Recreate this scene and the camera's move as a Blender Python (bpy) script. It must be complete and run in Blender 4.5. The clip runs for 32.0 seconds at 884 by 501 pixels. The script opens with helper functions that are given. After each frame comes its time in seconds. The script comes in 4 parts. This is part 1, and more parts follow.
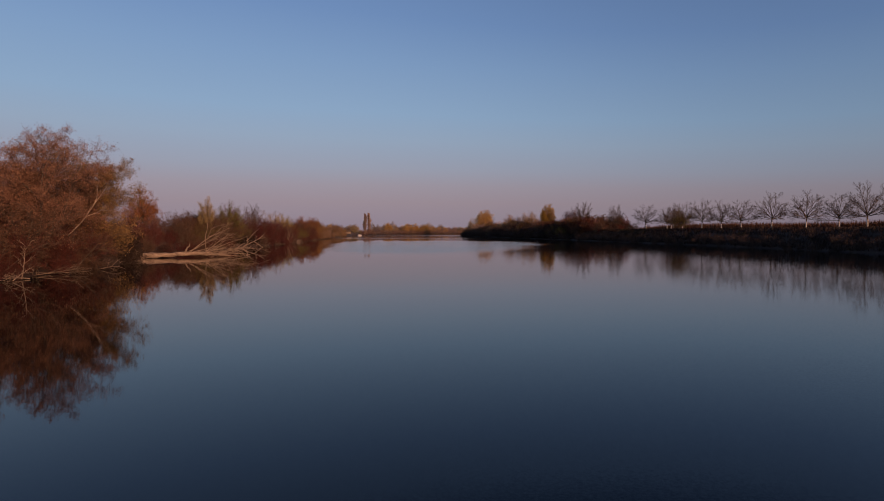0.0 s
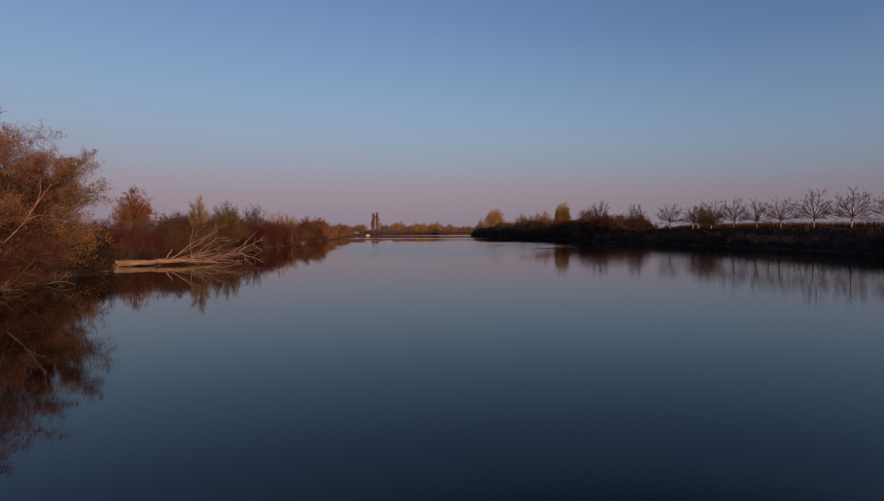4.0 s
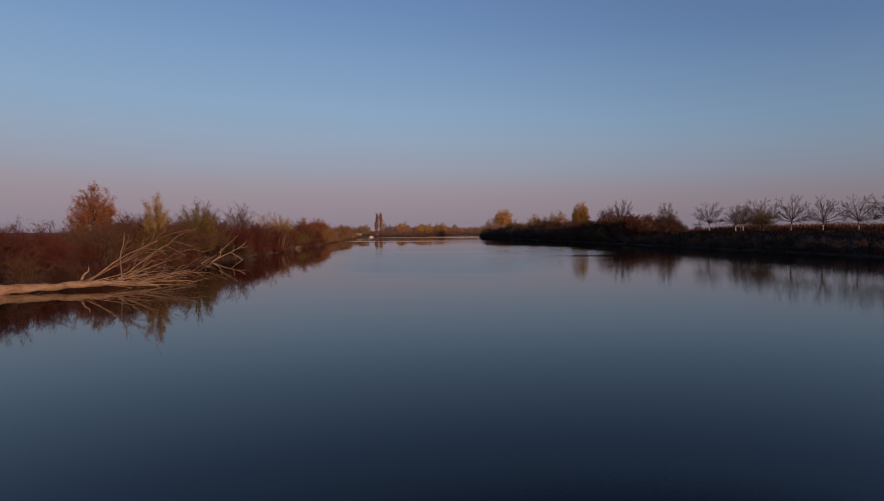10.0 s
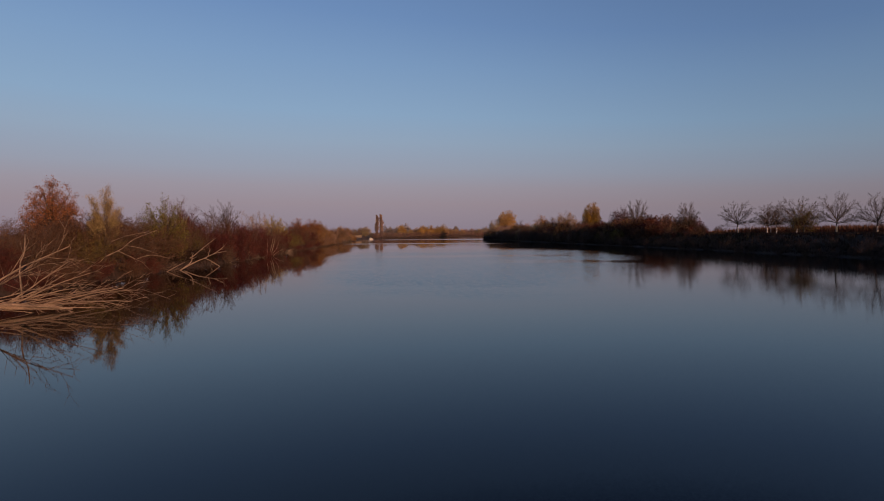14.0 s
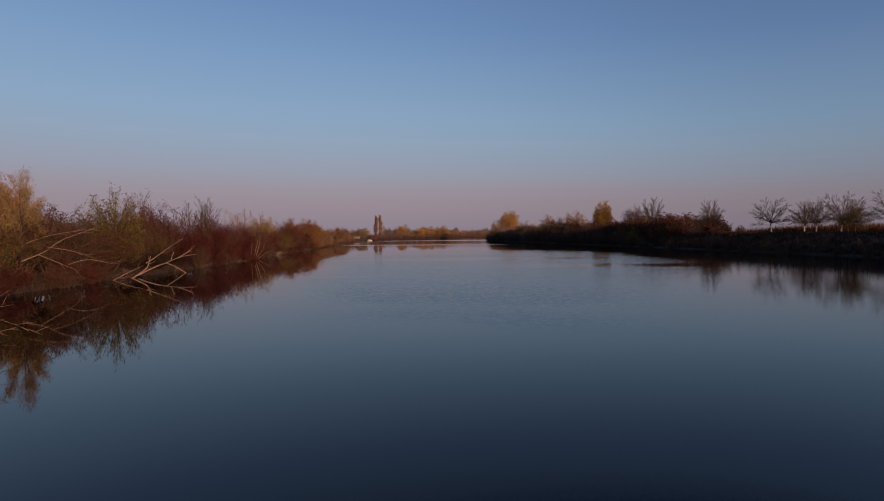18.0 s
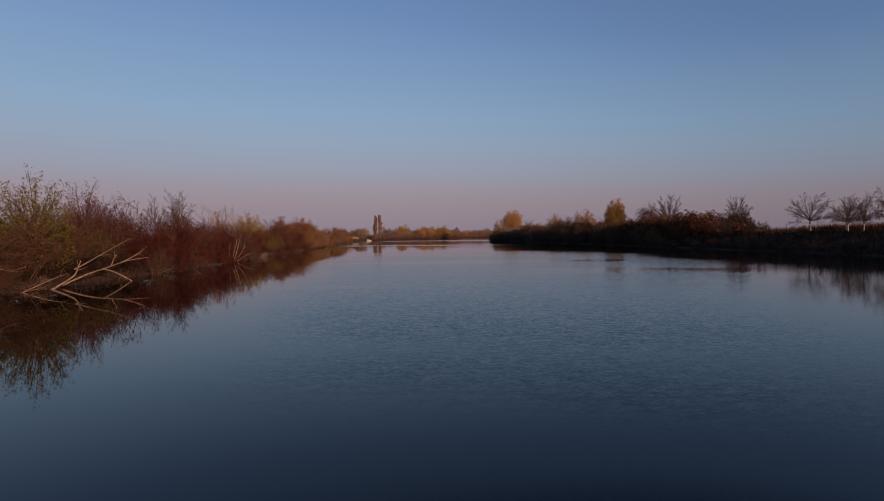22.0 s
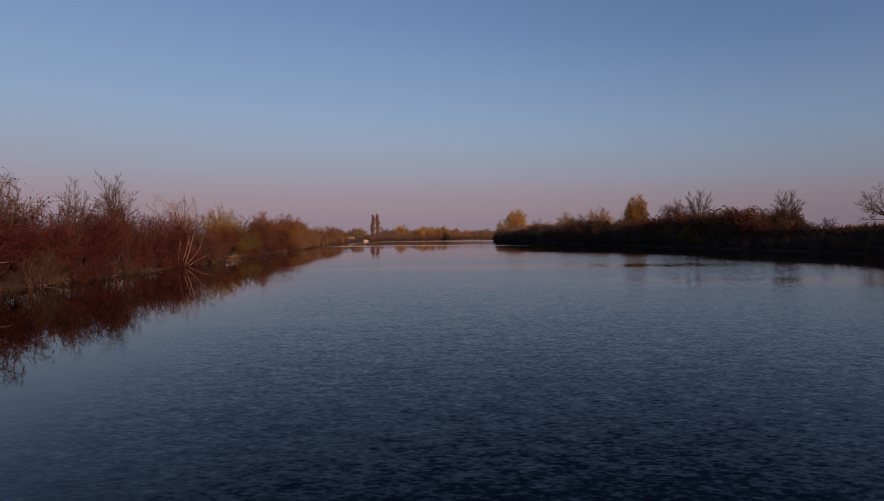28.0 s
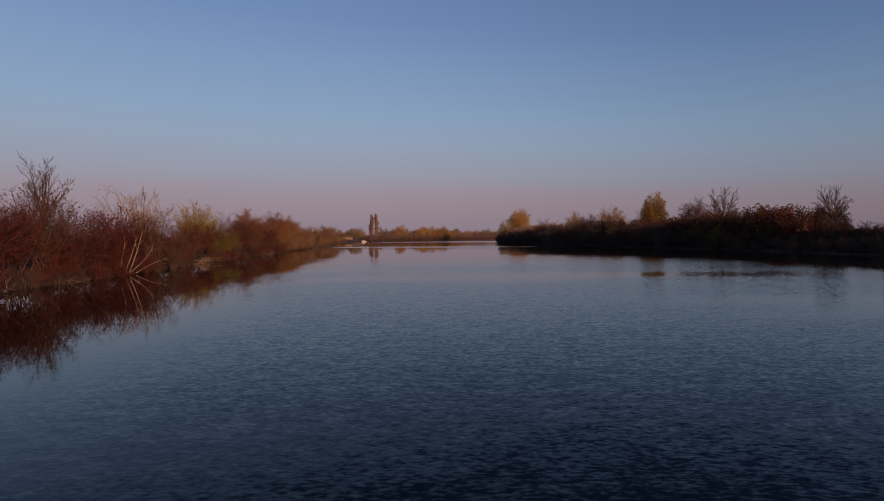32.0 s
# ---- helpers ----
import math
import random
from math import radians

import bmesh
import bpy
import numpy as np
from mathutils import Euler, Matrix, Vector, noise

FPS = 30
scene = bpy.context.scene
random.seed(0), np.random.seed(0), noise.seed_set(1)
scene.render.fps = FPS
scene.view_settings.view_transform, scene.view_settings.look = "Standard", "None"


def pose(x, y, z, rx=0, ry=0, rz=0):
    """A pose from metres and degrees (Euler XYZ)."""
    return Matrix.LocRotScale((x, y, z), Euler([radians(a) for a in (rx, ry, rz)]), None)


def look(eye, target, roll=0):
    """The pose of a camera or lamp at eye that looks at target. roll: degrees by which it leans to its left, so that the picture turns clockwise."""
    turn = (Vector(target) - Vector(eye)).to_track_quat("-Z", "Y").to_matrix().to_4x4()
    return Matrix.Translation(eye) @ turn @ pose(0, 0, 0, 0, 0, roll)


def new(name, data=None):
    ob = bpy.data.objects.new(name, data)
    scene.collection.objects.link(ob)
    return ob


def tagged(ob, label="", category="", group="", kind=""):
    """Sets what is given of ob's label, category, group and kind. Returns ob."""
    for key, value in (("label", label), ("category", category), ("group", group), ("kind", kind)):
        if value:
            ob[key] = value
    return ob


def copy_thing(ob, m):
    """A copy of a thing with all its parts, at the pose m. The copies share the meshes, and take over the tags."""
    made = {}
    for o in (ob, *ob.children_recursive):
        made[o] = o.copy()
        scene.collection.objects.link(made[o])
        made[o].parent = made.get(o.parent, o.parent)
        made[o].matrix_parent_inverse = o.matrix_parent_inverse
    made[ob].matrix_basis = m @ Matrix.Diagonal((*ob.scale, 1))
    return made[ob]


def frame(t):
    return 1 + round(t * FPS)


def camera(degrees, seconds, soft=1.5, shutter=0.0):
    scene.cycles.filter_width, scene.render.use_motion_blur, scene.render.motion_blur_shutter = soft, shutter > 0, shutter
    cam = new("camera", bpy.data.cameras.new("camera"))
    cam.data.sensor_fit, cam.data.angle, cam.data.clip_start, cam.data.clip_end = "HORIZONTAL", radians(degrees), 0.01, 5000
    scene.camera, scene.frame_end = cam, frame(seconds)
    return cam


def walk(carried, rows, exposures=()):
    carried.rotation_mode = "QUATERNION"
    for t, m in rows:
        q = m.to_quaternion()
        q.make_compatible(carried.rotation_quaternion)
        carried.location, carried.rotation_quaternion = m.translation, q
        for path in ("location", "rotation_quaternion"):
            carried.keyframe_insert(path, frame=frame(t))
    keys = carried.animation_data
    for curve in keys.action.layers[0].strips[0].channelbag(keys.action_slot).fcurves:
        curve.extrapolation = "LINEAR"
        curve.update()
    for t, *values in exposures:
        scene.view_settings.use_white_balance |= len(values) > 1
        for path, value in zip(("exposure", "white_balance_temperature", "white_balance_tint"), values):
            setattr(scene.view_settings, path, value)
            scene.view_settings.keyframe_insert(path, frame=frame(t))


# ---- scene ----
cam = camera(80.3, 32.0, soft=0.95)
METRES, EYE, TILT, LEAN, TURN = 83.0, 2.9, -2.1, 0.0, 0.0
ROWS = [
    (0.0, 0.0, 0.0, 0.0, 0.0, 0.0, -0.0),
    (0.5, -0.0012, 0.0094, 0.0005, 0.16, -0.01, 0.0),
    (1.0, -0.0026, 0.0196, 0.0014, 0.28, -0.03, 0.01),
    (1.5, -0.004, 0.0308, 0.0025, 0.4, -0.05, 0.01),
    (2.0, -0.0053, 0.0424, 0.0035, 0.52, -0.06, 0.03),
    (2.5, -0.0071, 0.0549, 0.0051, 0.64, -0.09, 0.03),
    (3.0, -0.0093, 0.068, 0.0062, 0.71, -0.09, 0.05),
    (3.5, -0.0111, 0.0815, 0.0071, 0.81, -0.09, 0.07),
    (5.5, -0.0197, 0.1401, 0.0136, 1.05, -0.21, 0.07),
    (6.0, -0.0225, 0.1559, 0.0147, 1.08, -0.2, 0.08),
    (6.5, -0.0242, 0.171, 0.0156, 1.13, -0.2, 0.11),
    (7.0, -0.0264, 0.1863, 0.0164, 1.16, -0.19, 0.13),
    (7.5, -0.0289, 0.2022, 0.0174, 1.19, -0.16, 0.15),
    (8.0, -0.0311, 0.2177, 0.0186, 1.23, -0.15, 0.2),
    (8.5, -0.0331, 0.2334, 0.0196, 1.25, -0.13, 0.22),
    (9.0, -0.0354, 0.2492, 0.0203, 1.27, -0.11, 0.22),
    (9.5, -0.0382, 0.2654, 0.0213, 1.27, -0.09, 0.22),
    (10.0, -0.041, 0.2815, 0.0224, 1.28, -0.07, 0.21),
    (10.5, -0.0429, 0.2973, 0.0231, 1.29, -0.05, 0.22),
    (11.0, -0.0449, 0.3131, 0.0238, 1.29, -0.02, 0.21),
    (11.5, -0.0474, 0.3291, 0.0245, 1.3, 0.0, 0.22),
    (12.0, -0.0493, 0.3449, 0.0248, 1.32, 0.04, 0.23),
    (12.5, -0.0517, 0.3608, 0.0257, 1.32, 0.08, 0.23),
    (13.0, -0.054, 0.3756, 0.0259, 1.31, 0.1, 0.24),
    (13.5, -0.0564, 0.3918, 0.0265, 1.31, 0.11, 0.23),
    (14.0, -0.0589, 0.4078, 0.027, 1.3, 0.14, 0.23),
    (14.5, -0.0608, 0.4232, 0.0275, 1.31, 0.16, 0.24),
    (16.5, -0.071, 0.4888, 0.028, 1.23, 0.24, 0.32),
    (17.0, -0.0724, 0.5042, 0.028, 1.24, 0.26, 0.32),
    (17.5, -0.0744, 0.5199, 0.0285, 1.24, 0.27, 0.33),
    (18.0, -0.0778, 0.5367, 0.0285, 1.2, 0.29, 0.36),
    (18.5, -0.0787, 0.5521, 0.0294, 1.22, 0.31, 0.34),
    (19.0, -0.0804, 0.568, 0.0293, 1.21, 0.32, 0.37),
    (19.5, -0.0825, 0.5841, 0.0297, 1.21, 0.33, 0.4),
    (20.0, -0.0845, 0.6003, 0.0298, 1.2, 0.33, 0.4),
    (20.5, -0.0865, 0.6161, 0.0301, 1.2, 0.32, 0.42),
    (21.0, -0.0884, 0.632, 0.0303, 1.2, 0.33, 0.42),
    (21.5, -0.0902, 0.6478, 0.0307, 1.19, 0.32, 0.44),
    (22.0, -0.092, 0.6637, 0.0308, 1.19, 0.33, 0.42),
    (22.5, -0.0939, 0.6795, 0.0311, 1.17, 0.34, 0.46),
    (23.0, -0.0957, 0.6955, 0.0312, 1.16, 0.35, 0.49),
    (23.5, -0.0977, 0.7112, 0.0315, 1.14, 0.37, 0.49),
    (24.0, -0.0995, 0.7271, 0.0315, 1.14, 0.37, 0.53),
    (24.5, -0.1012, 0.7427, 0.0314, 1.13, 0.4, 0.55),
    (25.0, -0.1027, 0.7582, 0.0313, 1.12, 0.4, 0.54),
    (25.5, -0.1044, 0.7737, 0.0312, 1.11, 0.4, 0.54),
    (27.5, -0.1147, 0.8396, 0.032, 0.97, 0.43, 0.34),
    (28.0, -0.1167, 0.8567, 0.0324, 0.97, 0.42, 0.34),
    (28.5, -0.1188, 0.8731, 0.0329, 0.96, 0.43, 0.32),
    (29.0, -0.121, 0.8898, 0.0334, 0.93, 0.43, 0.28),
    (29.5, -0.1231, 0.9064, 0.0338, 0.91, 0.43, 0.28),
    (30.0, -0.1251, 0.9231, 0.0345, 0.9, 0.42, 0.25),
    (30.5, -0.127, 0.9398, 0.0351, 0.89, 0.43, 0.24),
    (31.0, -0.1291, 0.9563, 0.0357, 0.87, 0.46, 0.23),
    (31.5, -0.1312, 0.973, 0.0363, 0.86, 0.47, 0.24),
    (32.0, -0.1333, 0.9896, 0.0367, 0.85, 0.49, 0.26),
]
walk(cam, [(t, pose(0, 0, EYE, TILT, LEAN, TURN) @ pose(METRES * x, METRES * y, METRES * z, 90 + pitch, roll, yaw)) for t, x, y, z, yaw, pitch, roll in ROWS],
     [(0.0, 0.02, 6550, 11.5), (4.0, 0.0, 6500, 10), (20.0, 0.0, 6500, 9), (24.0, 0.0, 6600, 13), (28.0, -0.03, 6650, 14.5), (32.0, -0.05, 6650, 14)])

# ---------------------------------------------------------------- sky, sun
SUN_AZ, SUN_EL = 140.0, 10.5          # degrees from +y towards +x, and above the horizon
sun_way = Vector((math.sin(radians(SUN_AZ)) * math.cos(radians(SUN_EL)), math.cos(radians(SUN_AZ)) * math.cos(radians(SUN_EL)), math.sin(radians(SUN_EL))))


def lin(r, g, b):
    """Linear colour from display values 0 to 255."""
    return tuple(((c / 255) / 12.92 if c <= 10 else (((c / 255) + 0.055) / 1.055) ** 2.4) for c in (r, g, b)) + (1.0,)


def build_world():
    w = bpy.data.worlds.new("dusk_sky")
    scene.world = w
    w.use_nodes = True
    n, l = w.node_tree.nodes, w.node_tree.links
    n.clear()
    out, bg = n.new("ShaderNodeOutputWorld"), n.new("ShaderNodeBackground")
    coord, sep = n.new("ShaderNodeTexCoord"), n.new("ShaderNodeSeparateXYZ")
    l.new(coord.outputs["Generated"], sep.inputs[0])
    ramp = n.new("ShaderNodeValToRGB")
    # the pink belt lies opposite the sun and sinks towards the sides
    belt, lift = n.new("ShaderNodeMapRange"), n.new("ShaderNodeMath")
    belt.interpolation_type = "SMOOTHSTEP"
    belt.inputs["From Min"].default_value, belt.inputs["From Max"].default_value = -0.85, -0.10
    belt.inputs["To Min"].default_value, belt.inputs["To Max"].default_value = 1.0, 1.26
    lift.operation = "MULTIPLY"
    l.new(sep.outputs["Z"], lift.inputs[0])
    l.new(belt.outputs[0], lift.inputs[1])
    l.new(lift.outputs[0], ramp.inputs[0])
    stops = [(0.0, lin(137, 125, 139)), (0.02, lin(142, 130, 142)), (0.055, lin(150, 137, 146)), (0.086, lin(152, 145, 156)), (0.117, lin(149, 154, 170)),
             (0.17, lin(144, 162, 184)), (0.22, lin(136, 163, 192)), (0.307, lin(123, 153, 190)), (0.387, lin(109, 140, 184)), (0.47, lin(101, 131, 176)), (0.57, lin(54, 80, 126)), (1.0, lin(26, 42, 78))]
    cr = ramp.color_ramp
    while len(cr.elements) < len(stops):
        cr.elements.new(0.5)
    for e, (p, c) in zip(cr.elements, stops):
        e.position, e.color = p, c
    # the sky round the setting sun, behind the camera
    sky = n.new("ShaderNodeTexSky")
    sky.sky_type, sky.sun_disc = "NISHITA", False
    sky.sun_elevation, sky.sun_rotation = radians(SUN_EL), radians(SUN_AZ)
    sky.dust_density = 2.0
    dim = n.new("ShaderNodeVectorMath")
    dim.operation = "SCALE"
    dim.inputs["Scale"].default_value = 0.05
    l.new(sky.outputs[0], dim.inputs[0])
    dot = n.new("ShaderNodeVectorMath")
    dot.operation = "DOT_PRODUCT"
    dot.inputs[1].default_value = sun_way
    l.new(coord.outputs["Generated"], dot.inputs[0])
    l.new(dot.outputs["Value"], belt.inputs["Value"])
    fac = n.new("ShaderNodeMapRange")
    fac.interpolation_type = "SMOOTHSTEP"
    fac.inputs["From Min"].default_value, fac.inputs["From Max"].default_value = 0.15, 0.95
    l.new(dot.outputs["Value"], fac.inputs["Value"])
    # clear sky is darkest a quarter turn from the sun and lightest opposite it
    side = n.new("ShaderNodeMapRange")
    side.interpolation_type = "SMOOTHSTEP"
    side.inputs["From Min"].default_value, side.inputs["From Max"].default_value = -0.92, -0.05
    side.inputs["To Min"].default_value, side.inputs["To Max"].default_value = 1.03, 0.73
    l.new(dot.outputs["Value"], side.inputs["Value"])
    shade = n.new("ShaderNodeVectorMath")
    shade.operation = "SCALE"
    l.new(ramp.outputs[0], shade.inputs[0])
    l.new(side.outputs[0], shade.inputs["Scale"])
    mix = n.new("ShaderNodeMix")
    mix.data_type = "RGBA"
    l.new(fac.outputs[0], mix.inputs["Factor"])
    l.new(shade.outputs[0], mix.inputs["A"])
    l.new(dim.outputs[0], mix.inputs["B"])
    l.new(mix.outputs["Result"], bg.inputs["Color"])
    bg.inputs["Strength"].default_value = 1.0
    l.new(bg.outputs[0], out.inputs["Surface"])


build_world()
sun = new("sun", bpy.data.lights.new("sun", "SUN"))
sun.data.energy, sun.data.angle, sun.data.color = 3.25, radians(0.6), (1.0, 0.51, 0.33)
sun.matrix_world = look((0, 0, 60), Vector((0, 0, 60)) - sun_way)


# ---------------------------------------------------------------- materials
def nodes_of(name):
    m = bpy.data.materials.new(name)
    m.use_nodes = True
    n, l = m.node_tree.nodes, m.node_tree.links
    return m, n, l, n["Principled BSDF"]


def ramp_node(n, stops):
    r = n.new("ShaderNodeValToRGB")
    while len(r.color_ramp.elements) < len(stops):
        r.color_ramp.elements.new(0.5)
    for e, (p, c) in zip(r.color_ramp.elements, stops):
        e.position, e.color = p, (*c, 1.0)
    return r


def leaf_material(name, colours, rough=0.65, through_light=0.13):
    """Leaves or fine twigs: each island its own tone, each plant a little lighter or darker."""
    m, n, l, b = nodes_of(name)
    geo, info = n.new("ShaderNodeNewGeometry"), n.new("ShaderNodeObjectInfo")
    r = ramp_node(n, [(i / max(1, len(colours) - 1), c) for i, c in enumerate(colours)])
    l.new(geo.outputs["Random Per Island"], r.inputs[0])
    hsv = n.new("ShaderNodeHueSaturation")
    rng = n.new("ShaderNodeMapRange")
    rng.inputs["To Min"].default_value, rng.inputs["To Max"].default_value = 0.75, 1.25
    l.new(info.outputs["Random"], rng.inputs["Value"])
    l.new(rng.outputs[0], hsv.inputs["Value"])
    l.new(r.outputs[0], hsv.inputs["Color"])
    l.new(hsv.outputs[0], b.inputs["Base Color"])
    b.inputs["Roughness"].default_value = rough
    b.inputs["Specular IOR Level"].default_value = 0.2
    if through_light:
        tr, mx = n.new("ShaderNodeBsdfTranslucent"), n.new("ShaderNodeMixShader")
        mx.inputs[0].default_value = through_light
        l.new(hsv.outputs[0], tr.inputs["Color"])
        l.new(b.outputs[0], mx.inputs[1])
        l.new(tr.outputs[0], mx.inputs[2])
        l.new(mx.outputs[0], n["Material Output"].inputs["Surface"])
    return m


def noise_material(name, c1, c2, scale, rough=0.85, detail=6, bump=0.3, c3=None, stretch=(1, 1, 1), fine=8.0):
    """Two-scale mottled surface with fine relief, in object coordinates."""
    m, n, l, b = nodes_of(name)
    co, mp = n.new("ShaderNodeTexCoord"), n.new("ShaderNodeMapping")
    mp.inputs["Scale"].default_value = stretch
    l.new(co.outputs["Object"], mp.inputs["Vector"])
    n1, n2 = n.new("ShaderNodeTexNoise"), n.new("ShaderNodeTexNoise")
    n1.inputs["Scale"].default_value, n1.inputs["Detail"].default_value = scale, detail
    n2.inputs["Scale"].default_value, n2.inputs["Detail"].default_value = scale * fine, 4
    l.new(mp.outputs[0], n1.inputs["Vector"])
    l.new(mp.outputs[0], n2.inputs["Vector"])
    stops = [(0.32, c1), (0.62, c2)] + ([(0.8, c3)] if c3 else [])
    r = ramp_node(n, stops)
    add = n.new("ShaderNodeMath")
    add.operation = "MULTIPLY_ADD"
    add.inputs[1].default_value, add.inputs[2].default_value = 0.45, 0.0
    l.new(n2.outputs[0], add.inputs[0])
    add2 = n.new("ShaderNodeMath")
    add2.operation = "MULTIPLY_ADD"
    add2.inputs[1].default_value = 0.55
    l.new(n1.outputs[0], add2.inputs[0])
    l.new(add.outputs[0], add2.inputs[2])
    l.new(add2.outputs[0], r.inputs[0])
    l.new(r.outputs[0], b.inputs["Base Color"])
    bp = n.new("ShaderNodeBump")
    bp.inputs["Strength"].default_value, bp.inputs["Distance"].default_value = bump, 0.05
    l.new(n2.outputs[0], bp.inputs["Height"])
    l.new(bp.outputs[0], b.inputs["Normal"])
    b.inputs["Roughness"].default_value = rough
    b.inputs["Specular IOR Level"].default_value = 0.25
    return m


